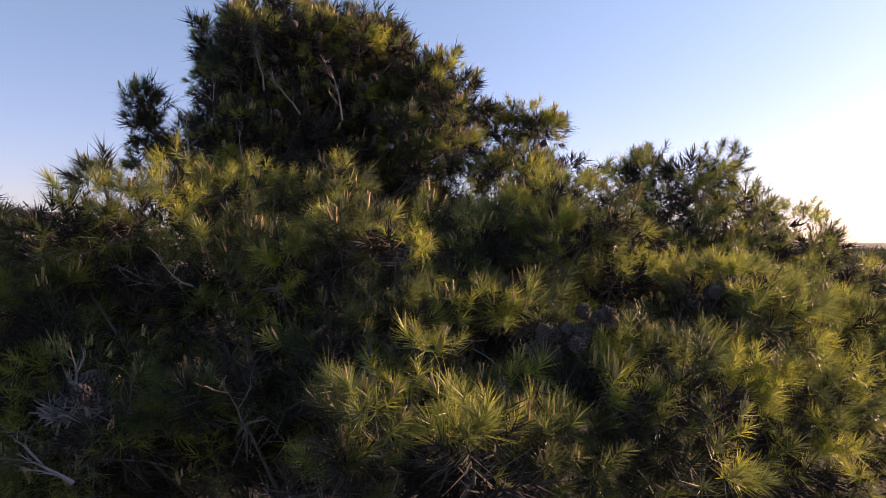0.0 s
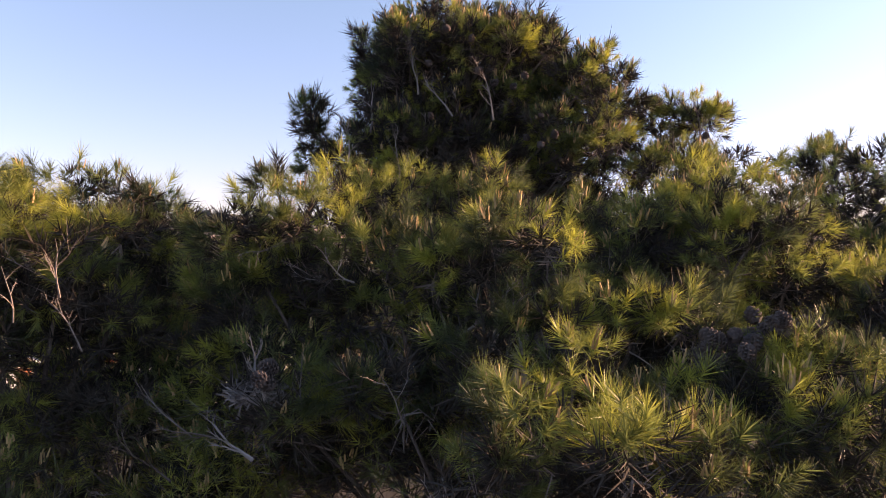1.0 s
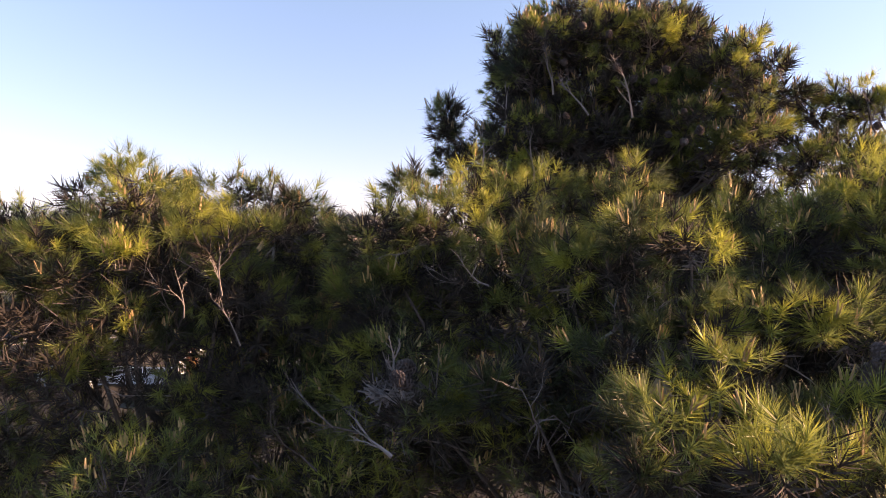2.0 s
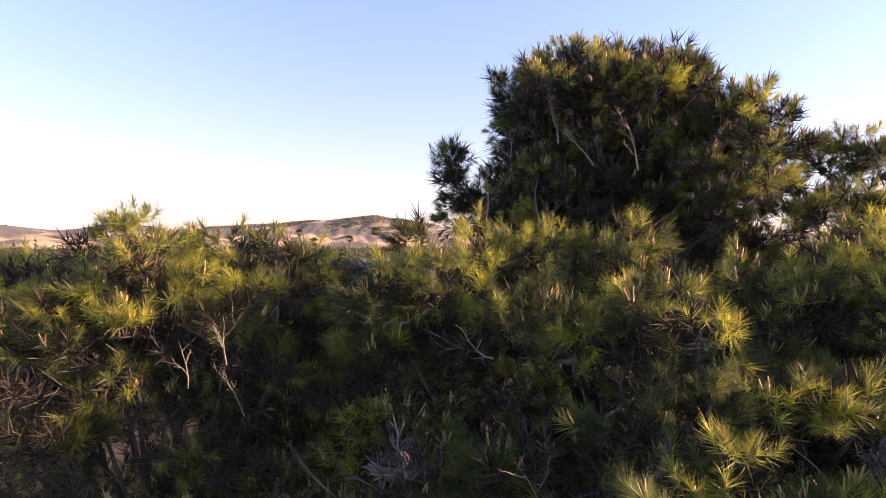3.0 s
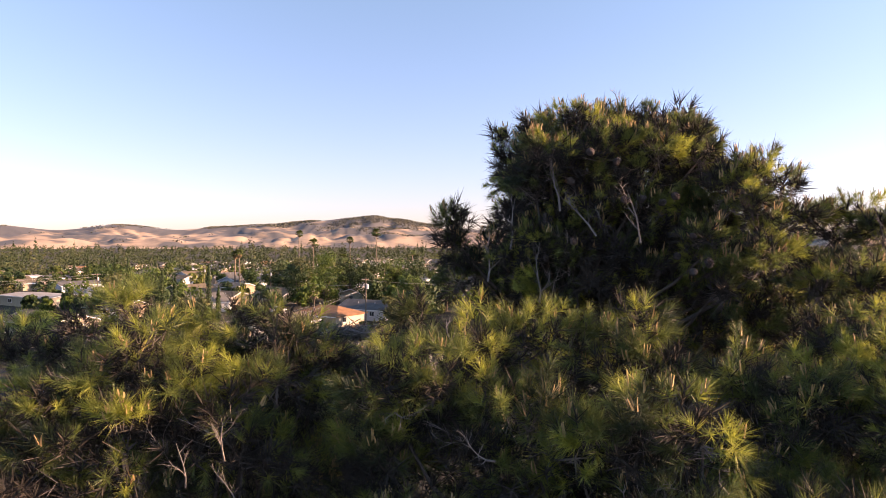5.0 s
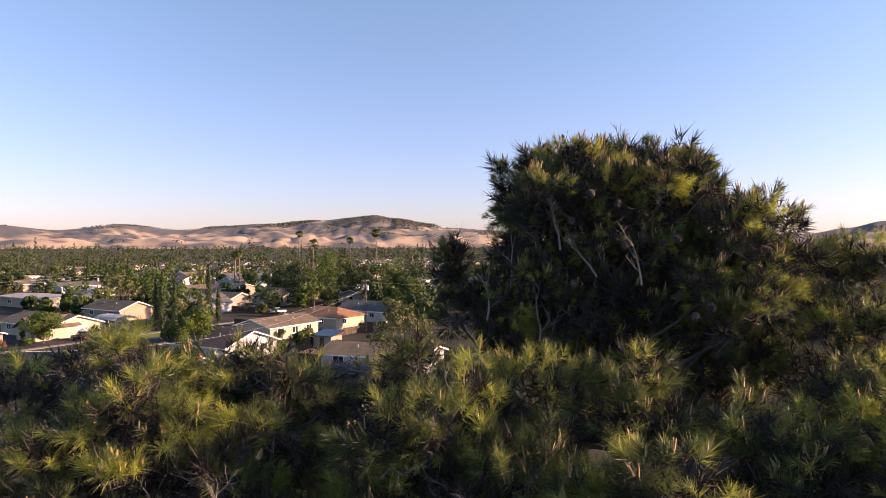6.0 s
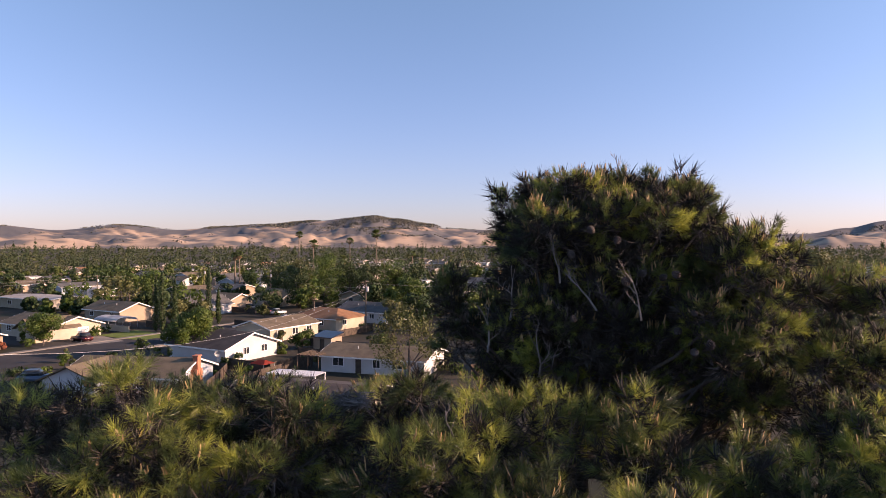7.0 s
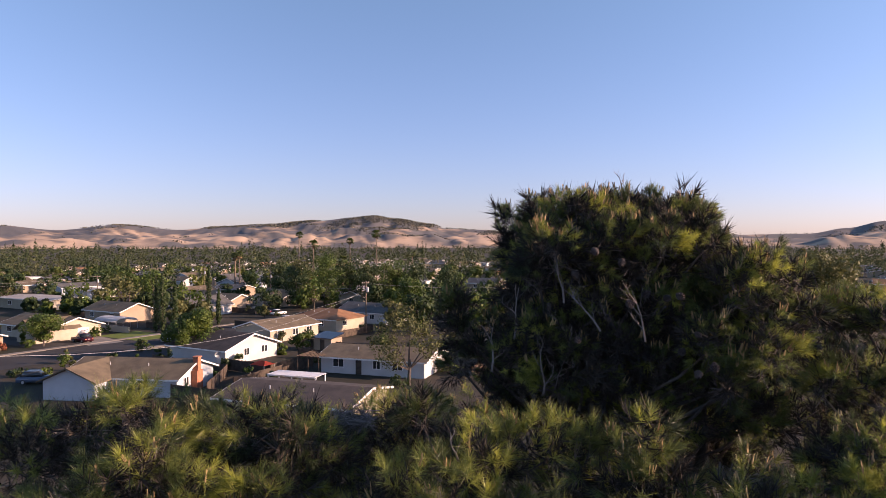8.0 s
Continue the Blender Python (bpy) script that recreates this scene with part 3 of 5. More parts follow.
cone_cluster(main_pine, (1.25, 3.18, 16.68), 14, 0.06, 1)
cone_cluster(main_pine, (1.47, 3.27, 16.77), 12, 0.05, 2)
cone_cluster(main_pine, (1.64, 3.31, 16.70), 8, 0.04, 3)
cone_cluster(main_pine, (2.31, 3.89, 16.85), 10, 0.07, 4)
cone_cluster(main_pine, (-0.81, 2.92, 16.50), 5, 0.05, 5)
cone_cluster(tall_pine, (-0.20, 5.05, 18.45), 6, 0.22, 6, 0.8)
cone_cluster(tall_pine, (-0.56, 5.10, 18.06), 9, 0.22, 7, 0.8)
cone_cluster(tall_pine, (0.19, 5.01, 18.01), 7, 0.2, 8, 0.8)
dead_branch(main_pine, (-0.86, 2.94, 16.42), (-0.3, 0, 1), 0.26, 0.012, 401)
dead_branch(main_pine, (0.26, 3.30, 16.47), (0.2, 0, 1), 0.24, 0.016, 402)
dead_branch(main_pine, (0.33, 3.27, 16.48), (0.05, 0, 1), 0.16, 0.02, 403)
dead_branch(main_pine, (-0.79, 2.70, 16.22), (-0.7, 0, 0.9), 0.25, 0.010, 404)
dead_branch(main_pine, (-0.05, 3.39, 16.65), (0.9, 0, 0.35), 0.3, 0.014, 405)
dead_branch(main_pine, (-0.56, 3.34, 16.95), (-0.3, -0.5, 0.2), 0.25, 0.006, 406)
dead_branch(left_pine, (-1.98, 2.95, 16.88), (0.05, -0.2, 1), 0.35, 0.006, 407)
dead_branch(left_pine, (-2.10, 2.79, 16.77), (0.2, -0.3, 0.9), 0.3, 0.005, 408)
dead_branch(left_pine, (-1.82, 2.91, 16.62), (-0.2, -0.3, 0.7), 0.3, 0.005, 409)
dead_branch(main_pine, (-0.97, 3.95, 17.45), (0.1, 0, 1), 0.2, 0.010, 410, SHOOT)
dead_branch(main_pine, (-1.03, 3.92, 17.41), (-0.2, 0, 1), 0.2, 0.008, 411)
dead_branch(tall_pine, (-0.31, 5.68, 19.14), (0.1, 0, 1), 0.2, 0.007, 412)
for k, at in enumerate([(-0.36, 5.00, 18.12), (-0.64, 5.05, 18.31), (-0.04, 4.95, 18.07), (-0.58, 5.10, 17.82), (-1.02, 5.02, 18.02), (-0.79, 5.02, 17.62), (-1.18, 4.95, 17.77)]):
    dead_branch(tall_pine, at, (-0.25 + 0.1 * k, -0.2, 0.9), 0.40, 0.009, 420 + k)
rnd = random.Random(31)
for k in range(16):
    dead_branch(main_pine, (rnd.uniform(-2.1, -0.5), rnd.uniform(2.6, 3.6), rnd.uniform(15.7, 16.3)), (rnd.uniform(-1, 1), -0.4, rnd.uniform(0, 1.2)), rnd.uniform(0.25, 0.45), 0.006, 440 + k, rnd.choice((TWIG, BARK)))

# ---- valley: ground, hills
def sheet(name, corners, z, material, label, category):
    bm = bmesh.new()
    bm.faces.new([bm.verts.new(plan(x, y, z)) for x, y in corners])
    return tagged(link(name, bm, material), label, category, kind="structure")


bm = bmesh.new()
bmesh.ops.create_grid(bm, x_segments=40, y_segments=40, size=4900)
tagged(link("ground", bm, GROUND), "dry green and tan valley floor", "ground", kind="structure")


CREST = [(-75, 110), (-45, 120), (-34, 114), (-30.7, 93), (-26.5, 124), (-22, 100), (-18.4, 120), (-14.8, 138), (-11, 160), (-8.1, 178), (-6.1, 192), (-4.2, 174),
         (-1.2, 142), (0.3, 114), (3.3, 107), (5.7, 96), (15, 75), (22, 68), (29.3, 75), (31.8, 104), (34.2, 139), (40, 120), (50, 45), (57, 28), (75, 30)]


def billow(x, y, k):
    """Rounded ridges with creased gullies between them, 0 to about 1."""
    return min(1.0, 1.7 * abs(noise.noise(Vector((x, y, k)))))


def hill_place(a, v):
    """A place on the range: a is the bearing in degrees from the heading, v runs from the foot (0) over the crest (0.8)."""
    k = next(j for j in range(len(CREST) - 1) if CREST[j + 1][0] >= a)
    f = (a - CREST[k][0]) / (CREST[k + 1][0] - CREST[k][0])
    f = f * f * (3 - 2 * f)
    top = CREST[k][1] * (1 - f) + CREST[k + 1][1] * f
    r = 2600 + 1900 * v
    x, y = r * math.sin(radians(a)), r * math.cos(radians(a))
    rise = min(1.0, max(0.0, (v - 0.10) / 0.70))
    rise = rise * rise * (3 - 2 * rise)
    # spurs run down towards the valley and swing as they fall
    swing = a + 3.0 * noise.noise(Vector((v * 2.2, a / 9, 5)))
    spur = 0.40 * billow(swing / 4.4, v * 1.8, 3) + 0.38 * billow(swing / 1.5 + 2 * v, v * 2.6, 8) + 0.22 * billow(swing / 0.75 - v, v * 4, 4)
    body = rise * (1 - 0.42 * (1 - rise ** 4) * (1 - spur))
    # a lower row of foothills in front
    low = math.exp(-((v - 0.20 - 0.05 * noise.noise(Vector((a / 6, 0, 2)))) / 0.11) ** 2) * (0.22 + 0.24 * billow(swing / 6.0, v * 1.0, 11) + 0.10 * billow(swing / 1.6, v * 2.5, 6))
    mid = math.exp(-((v - 0.47) / 0.10) ** 2) * (0.36 + 0.20 * billow(swing / 6.0 + 3, v * 1.2, 17) + 0.10 * billow(swing / 1.4, v * 2.5, 21))
    h = top * (body ** 5 + low ** 5 + mid ** 5) ** 0.2 + 1.5 * noise.noise(Vector((x / 130, y / 130, 1)))
    foot = min(1.0, v / 0.09)
    h = h * foot * foot * (3 - 2 * foot) - 5 * (1 - foot)
    if v > 0.82:
        h *= 1 - 0.5 * (v - 0.82) / 0.18
    return plan(x, y, max(h, -6))


def hills():
    """A range of smooth dry hills across the far side of the valley, with oaks on the tops."""
    bm = bmesh.new()
    cols, rows = 640, 84
    grid = [[bm.verts.new(hill_place(-72 + 144 * i / (cols - 1), j / (rows - 1))) for j in range(rows)] for i in range(cols)]
    for c0, c1 in zip(grid, grid[1:]):
        for j in range(rows - 1):
            bm.faces.new((c0[j], c0[j + 1], c1[j + 1], c1[j]))
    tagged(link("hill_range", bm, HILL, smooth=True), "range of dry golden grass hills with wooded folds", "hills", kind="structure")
    rng = np.random.default_rng(41)
    out = []
    while len(out) < 15000:
        a, v = rng.uniform(-36, 40), rng.uniform(0.12, 0.82)
        p = hill_place(a, v)
        side = hill_place(a + 0.35, v)
        # oaks keep to the gullies, the shaded flanks and the tops
        grove = noise.noise(Vector((p.x / 260, p.y / 420, 2))) + 0.5 * noise.noise(Vector((p.x / 90, p.y / 120, 7)))
        if grove + 1.0 * (p.z / 150 - 0.72) + 0.012 * (p.z - side.z) < rng.uniform(0.05, 0.5):
            continue
        c = np.array((p.x, p.y, p.z + 2))
        for _ in range(3):
            d, e = unit(rng.normal(size=3)), unit(rng.normal(size=3))
            w = rng.uniform(3, 6)
            m = c + rng.normal(size=3) * np.array((9, 9, 1.5))
            out.append(np.stack([m - d * w, m - e * w * 0.6, m + d * w, m + e * w * 0.6]))
    tagged(soup("hill_oaks", np.concatenate(out), 4, OAKS), "dark oaks scattered on the hilltops", "trees", kind="stuff")


hills()


# ---- town
def leaves(rng, blobs, per, size):
    """Small leaf sprays over lumpy blobs: loose quads."""
    out = []
    for x, y, z, r in blobs:
        d = unit(rng.normal(size=(per, 3)))
        p = np.array((x, y, z)) + d * (r * (0.55 + 0.5 * rng.random(per) ** 0.6))[:, None] * np.array((1, 1, 0.85))
        out_way = unit(d + rng.normal(size=(per, 3)) * 0.38)
        a = unit(np.cross(out_way, rng.normal(size=(per, 3))))
        b = np.cross(out_way, a)
        s = size * (0.5 + rng.random((per, 1)))
        out.append(np.stack([p - a * s, p - b * s * 0.6, p + a * s, p + b * s * 0.6], 1).reshape(-1, 3))
    return np.concatenate(out)


def broadleaf(x, y, height, spread, material, label, seed, per=170, blobs=12, leaf=0.32, trunk=0.28, name="tree", at=None):
    rng = np.random.default_rng(seed)
    tree = holder(name, plan(x, y), 0, label, "tree" if height > 2.5 else "shrub", "town trees")
    bl = []
    for k in range(blobs):
        q, f = rng.random() * 2 * math.pi, rng.random() ** 0.5
        h = height * (trunk + (0.95 - trunk) * rng.random())
        w = spread * f * (1.0 - 0.55 * abs(2 * (h / height - trunk) / (1 - trunk) - 0.8))
        bl.append((w * math.cos(q), w * math.sin(q), h, spread * (0.28 + 0.2 * rng.random())))
    bm = bmesh.new()
    tube(bm, [(0, 0, -0.1), (0.1, 0, height * 0.25), (0, 0.1, height * 0.5)], [height * 0.028, height * 0.022, height * 0.012], 7)
    for bx, by, bz, br in bl[:7]:
        tube(bm, [(0.05, 0, height * 0.22), (bx * 0.5, by * 0.5, bz * 0.75), (bx, by, bz)], [height * 0.013, height * 0.008, height * 0.003], 5)
    link("trunk", bm, BARK, tree)
    soup("crown", leaves(rng, bl, per, leaf), 4, material, tree)["kind"] = "stuff"
    return tree


def clear_of_houses(x, y, spread):
    """Whether a tree there neither touches a house nor stands close before one."""
    for ob in scene.objects:
        if ob.get("category") == "house":
            p = ob.matrix_basis.translation
            dx, dy = p.x - 0.5, p.y - 0.2
            hx, hy = dx * math.cos(HEADING) + dy * math.sin(HEADING), -dx * math.sin(HEADING) + dy * math.cos(HEADING)
            if math.hypot(hx - x, hy - y) < 7 + spread:
                return False
            if hy < 175 and 0 < hy - y < (40 if hy < 150 else 18) and abs(hx / hy - x / y) < (0.075 if hy < 150 else 0.05):
                return False
    return True


def cypress(x, y, height, radius, seed):
    rng = np.random.default_rng(seed)
    tree = holder("cypress_tree", plan(x, y), 0, "tall narrow dark-green cypress", "cypress", "cypresses")
    bl = []
    for k in range(30):
        f = k / 29
        wide = radius * (0.35 + 0.65 * min(1.0, f * 5)) * (1 - f ** 1.5) ** 0.75
        bl.append((rng.normal() * 0.22 * wide, rng.normal() * 0.22 * wide, height * (0.05 + 0.93 * f), 0.10 + 0.78 * wide))
    bm = bmesh.new()
    tube(bm, [(0, 0, -0.1), (0, 0, height * 0.9)], [0.2, 0.03], 6)
    link("trunk", bm, BARK, tree)
    soup("crown", leaves(rng, bl, 110, 0.13), 4, LEAF_DARK, tree)["kind"] = "stuff"


def palm(x, y, height, seed, crown=1.6, skirt=False, girth=0.22):
    rng = random.Random(seed)
    tree = holder("fan_palm", plan(x, y), 0, "tall fan palm with a thin bare trunk" if not skirt else "fan palm with a shaggy skirt of dead fronds", "palm tree", "fan palms")
    bm = bmesh.new()
    lean = rng.uniform(-0.4, 0.4)
    tube(bm, [(lean * f * f, 0, height * f - (0.2 if f == 0 else 0)) for f in (0, 0.25, 0.5, 0.75, 1)], [girth * 1.5, girth, girth * 0.9, girth * 0.8, girth * 0.8], 8)
    link("trunk", bm, PALM_BARK, tree, smooth=True)

    def fans(count, low, high, size, droop):
        bm = bmesh.new()
        for k in range(count):
            q, e = rng.uniform(0, 6.283), rng.uniform(low, high)
            d = Vector((math.cos(q) * math.cos(e), math.sin(q) * math.cos(e), math.sin(e)))
            s = d.cross(Vector((0, 0, 1))).normalized()
            root = Vector((lean, 0, height - 0.1))
            hub = root + d * size * 0.5
            tube(bm, [root, hub], [0.035, 0.02], 3, caps=False)
            n = s.cross(d)
            for i in range(9):
                g = -1.1 + 2.2 * i / 8
                w = d * math.cos(g) + s * math.sin(g)
                tip = hub + w * size * 0.6 - Vector((0, 0, droop * size))
                a = hub + (w * 0.35 + (s * math.cos(g) - d * math.sin(g)) * 0.09) * size
                b = hub + (w * 0.35 - (s * math.cos(g) - d * math.sin(g)) * 0.09) * size + n * 0.02
                bm.faces.new([bm.verts.new(p) for p in (hub, a, tip, b)])
        return bm

    link("crown", fans(34, -0.5, 1.35, crown, 0.16), FROND, tree)
    link("dead_skirt", fans(40 if skirt else 16, -1.45, -0.75, crown * (0.9 if skirt else 0.6), 0.25), DEAD_FROND, tree, "brown hanging dead fronds")


def window(parent, at, turn, w, h):
    """A framed window: a white frame with a sash bar and a pane set back in it."""
    bm = bmesh.new()
    t = 0.08
    for x0, x1, z0, z1 in ((-w / 2, w / 2, -h / 2, -h / 2 + t), (-w / 2, w / 2, h / 2 - t, h / 2), (-w / 2, -w / 2 + t, -h / 2 + t, h / 2 - t), (w / 2 - t, w / 2, -h / 2 + t, h / 2 - t), (-0.03, 0.03, -h / 2 + t, h / 2 - t)):
        box(bm, x0, x1, -0.06, 0.02, z0, z1)
    f = link("window", bm, TRIM, parent)
    f.matrix_basis = Matrix.Translation(at) @ Matrix.Rotation(turn, 4, "Z")
    bm = bmesh.new()
    box(bm, -w / 2 + t, w / 2 - t, -0.025, 0.0, -h / 2 + t, h / 2 - t)
    link("pane", bm, GLASS, f)


def house(x, y, angle, length, width, wall_h, rise, walls, roof, label, windows=(), garage=None, chimney=None, wing=None, door=None, over=0.55, hip=0.0):
    """A single-storey house. The ridge runs along its local x. windows: (side, place, sill, width, height)
    with side f (local -y), b, l (local -x) or r."""
    h = holder("house", plan(x, y), HEADING + radians(angle), label, "house", "houses of the suburb")
    L, Wd = length / 2, width / 2

    def shell(bm, L0, L1, Wd, wall_h, rise, hip):
        prof = [(-Wd, -0.1), (-Wd, wall_h), (0, wall_h + (rise if not hip else 0)), (Wd, wall_h), (Wd, -0.1)]
        ends = [[bm.verts.new((xx, yy, zz)) for yy, zz in prof] for xx in (L0, L1)]
        for k in range(4):
            bm.faces.new((ends[0][k], ends[1][k], ends[1][k + 1], ends[0][k + 1]))
        bm.faces.new(ends[0])
        bm.faces.new(ends[1][::-1])

    def cover(bm, L0, L1, Wd, wall_h, rise, hip):
        t = 0.16
        drop = over * rise / max(Wd, 0.1)
        a, b, w = L0 - over, L1 + over, Wd + over
        for s in (-1, 1):
            lo = [(a, s * w, wall_h - drop + 0.06), (b, s * w, wall_h - drop + 0.06), (b - hip, 0, wall_h + rise + 0.06), (a + hip, 0, wall_h + rise + 0.06)]
            bot = [bm.verts.new(p) for p in lo]
            topv = [bm.verts.new((p[0], p[1], p[2] + t)) for p in lo]
            bm.faces.new(topv if s < 0 else topv[::-1])
            bm.faces.new(bot[::-1] if s < 0 else bot)
            for i in range(4):
                j = (i + 1) % 4
                bm.faces.new((bot[i], bot[j], topv[j], topv[i]))
        if hip:
            for e, d in ((a, 1), (b, -1)):
                tri = [(e, -w, wall_h - drop + 0.06), (e, w, wall_h - drop + 0.06), (e + d * hip, 0, wall_h + rise + 0.06)]
                bot = [bm.verts.new(p) for p in tri]
                topv = [bm.verts.new((p[0], p[1], p[2] + t)) for p in tri]
                bm.faces.new(bot), bm.faces.new(topv)
                for i in range(3):
                    j = (i + 1) % 3
                    bm.faces.new((bot[i], bot[j], topv[j], topv[i]))

    bm = bmesh.new()
    shell(bm, -L, L, Wd, wall_h, rise, hip)
    wall = link("wall", bm, walls, h)
    bm = bmesh.new()
    cover(bm, -L, L, Wd, wall_h, rise, hip)
    link("roof", bm, roof, h)
    # fascia boards along the eaves and the verges
    drop = over * rise / Wd
    for s in (-1, 1):
        bm = bmesh.new()
        yy = s * (Wd + over + 0.022)
        box(bm, -L - over, L + over, yy - 0.018, yy + 0.018, wall_h - drop + 0.0, wall_h - drop + 0.2)
        link("fascia", bm, TRIM, h)
        if not hip:
            for e in (-1, 1):
                bm = bmesh.new()
                xx = e * (L + over + 0.022)
                va = [(xx - 0.018, s * (Wd + over), wall_h - drop), (xx + 0.018, s * (Wd + over), wall_h - drop), (xx + 0.018, 0, wall_h + rise), (xx - 0.018, 0, wall_h + rise)]
                lo = [bm.verts.new(p) for p in va]
                hi = [bm.verts.new((p[0], p[1], p[2] + 0.22)) for p in va]
                bm.faces.new(lo), bm.faces.new(hi)
                for i in range(4):
                    bm.faces.new((lo[i], lo[(i + 1) % 4], hi[(i + 1) % 4], hi[i]))
                bmesh.ops.recalc_face_normals(bm, faces=bm.faces)
                link("verge_board", bm, TRIM, h)
    if wing:
        wx, wl, ww, wr, side = wing
        bm = bmesh.new()
        shell(bm, 0, Wd + wl, ww / 2, wall_h, wr, 0)
        ob = link("wing", bm, walls, h)
        ob.matrix_basis = Matrix.Translation((wx, 0, 0)) @ Matrix.Rotation(radians(-90 if side == "f" else 90), 4, "Z")
        bm = bmesh.new()
        cover(bm, 0, Wd + wl, ww / 2, wall_h, wr, 0)
        rf = link("wing_roof", bm, roof, h)
        rf.matrix_basis = ob.matrix_basis.copy()
    sides = {"f": (0, -1, 0), "b": (0, 1, math.pi), "l": (-1, 0, -math.pi / 2), "r": (1, 0, math.pi / 2)}
    for side, place, sill, w, hh in windows:
        sx, sy, turn = sides[side]
        at = (place if sy else sx * (L + 0.004), place if sx else sy * (Wd + 0.004), sill + hh / 2)
        window(h, at, turn, w, hh)
    if garage:
        side, place, w = garage
        sx, sy, turn = sides[side]
        bm = bmesh.new()
        for k in range(4):
            box(bm, -w / 2, w / 2, -0.07, 0.0, 0.02 + 0.53 * k, 0.53 * k + 0.53, 0.012)
        g = link("garage_door", bm, TRIM, h, "white panelled garage door")
        g.matrix_basis = Matrix.Translation((place if sy else sx * L, place if sx else sy * Wd, 0)) @ Matrix.Rotation(turn, 4, "Z")
    if door:
        side, place = door
        sx, sy, turn = sides[side]
        bm = bmesh.new()
        box(bm, -0.45, 0.45, -0.06, 0.0, 0.02, 2.05, 0.01)
        d = link("door", bm, FENCE, h)
        d.matrix_basis = Matrix.Translation((place if sy else sx * L, place if sx else sy * Wd, 0)) @ Matrix.Rotation(turn, 4, "Z")
    if chimney:
        cx, cy, ch = chimney
        bm = bmesh.new()
        box(bm, cx - 0.4, cx + 0.4, cy - 0.7, cy + 0.7, 0, ch * 0.62)
        box(bm, cx - 0.32, cx + 0.32, cy - 0.42, cy + 0.42, ch * 0.62, ch)
        box(bm, cx - 0.4, cx + 0.4, cy - 0.5, cy + 0.5, ch, ch + 0.15)
        link("chimney", bm, BRICK, h, "red brick chimney")
    # roof vents
    for k in range(2):
        bm = bmesh.new()
        vx, vy = (-0.4 + 0.7 * k) * L, -0.45 * Wd
        z = wall_h + rise * 0.55
        tube(bm, [(vx, vy, z), (vx, vy, z + 0.6)], [0.07, 0.07], 6)
        link("vent_pipe", bm, STEEL, h)
    return h


U, V = 60, -30   # the street grid's two directions in the plan
house(-36.3, 108, V, 13, 11, 2.3, 1.9, WALL_WHITE, ROOF_DARK, "white gabled house with a dark felt roof", [("r", -1.2, 1.0, 1.2, 1.2), ("r", 2.6, 1.0, 1.4, 1.2)])
house(-32.9, 130.2, U, 13.5, 9, 2.5, 1.3, WALL_CREAM, ROOF_BROWN, "cream house with a brown shingle roof", [("f", -4, 0.9, 1.8, 1.3), ("f", 0, 0.9, 1.6, 1.3), ("f", 4, 0.9, 1.6, 1.3)])
house(-25.5, 146, V, 12, 10, 2.5, 1.6, WALL_CREAM, ROOF_RUST, "cream house with a rust-brown roof", [("r", -2, 1, 1.4, 1.2), ("f", 2, 1, 1.4, 1.2)], hip=4)
house(-17, 158, V, 14, 9, 2.6, 1.7, WALL_WHITE, ROOF_GREY, "white house with a grey gabled roof", [("r", 0, 1, 1.6, 1.2), ("f", 3, 1, 1.4, 1.2)])
house(-8.8, 97.0, -18, 16, 9, 2.3, 1.1, WALL_WHITE, ROOF_BROWN, "white-walled house with a low brown roof", [("f", -5.2, 0.9, 1.8, 1.3), ("f", 0.8, 0.9, 1.2, 1.3), ("f", 4, 0.9, 1.6, 1.3)], door=("f", -2.0))
house(-15, 71, -18, 15, 10, 2.5, 0.9, WALL_CREAM, ROOF_DARK, "low house with a dark brown roof and white eaves", [("f", 0, 1, 1.6, 1.2)])
house(-39.1, 84.5, -8, 15.0, 9, 2.3, 1.5, WALL_BLUE, ROOF_BROWN, "pale house with a brown roof and a brick chimney", [("f", 3, 1, 1.6, 1.2), ("r", -2.4, 1, 1.2, 1.2)], chimney=(7.95, -0.5, 4.3), wing=(-4.6, 3.0, 6.8, 1.5, "f"))
house(-84, 114, V, 10, 8, 2.5, 1.3, WALL_TAN, ROOF_BROWN, "small tan house with a brown roof and brick front", [("f", -2, 0.9, 1.6, 1.3), ("r", 0, 0.9, 1.4, 1.3)])
house(-80, 133, V, 18, 10, 2.5, 1.6, WALL_CREAM, ROOF_BROWN, "cream house beside a lawn", [("f", -2, 1, 1.6, 1.2), ("f", -6, 1, 1.6, 1.2)], garage=("r", 0, 4.9), wing=(6, 3, 6.5, 1.7, "f"))
house(-80, 161, V, 14, 9, 2.6, 1.7, WALL_TAN, ROOF_BROWN, "tan house with a broad brown roof", [("f", -4, 1, 1.6, 1.2), ("f", 4, 1, 1.6, 1.2)])
house(-118, 218, V, 12, 10, 3.4, 0.5, WALL_WHITE, ROOF_PALE, "white house with a flat pale roof", [("f", -2, 1, 1.6, 1.4), ("f", 2, 1, 1.6, 1.4)])
house(-118, 192, V, 24, 12, 2.8, 0.4, WALL_CREAM, ROOF_PALE, "long low building with a pale flat roof", [("f", -6, 1, 2, 1.2), ("f", 4, 1, 2, 1.2)])
house(-64, 173, U, 12, 9, 2.6, 2.1, WALL_WHITE, ROOF_GREY, "white gabled house behind cypresses", [("l", 0, 1, 1.6, 1.2)], garage=("l", 2, 4.5))
house(-73, 196, V, 14, 10, 2.6, 1.9, WALL_CREAM, ROOF_BROWN, "cream house standing among green trees", [("f", 0, 1, 1.6, 1.2)])
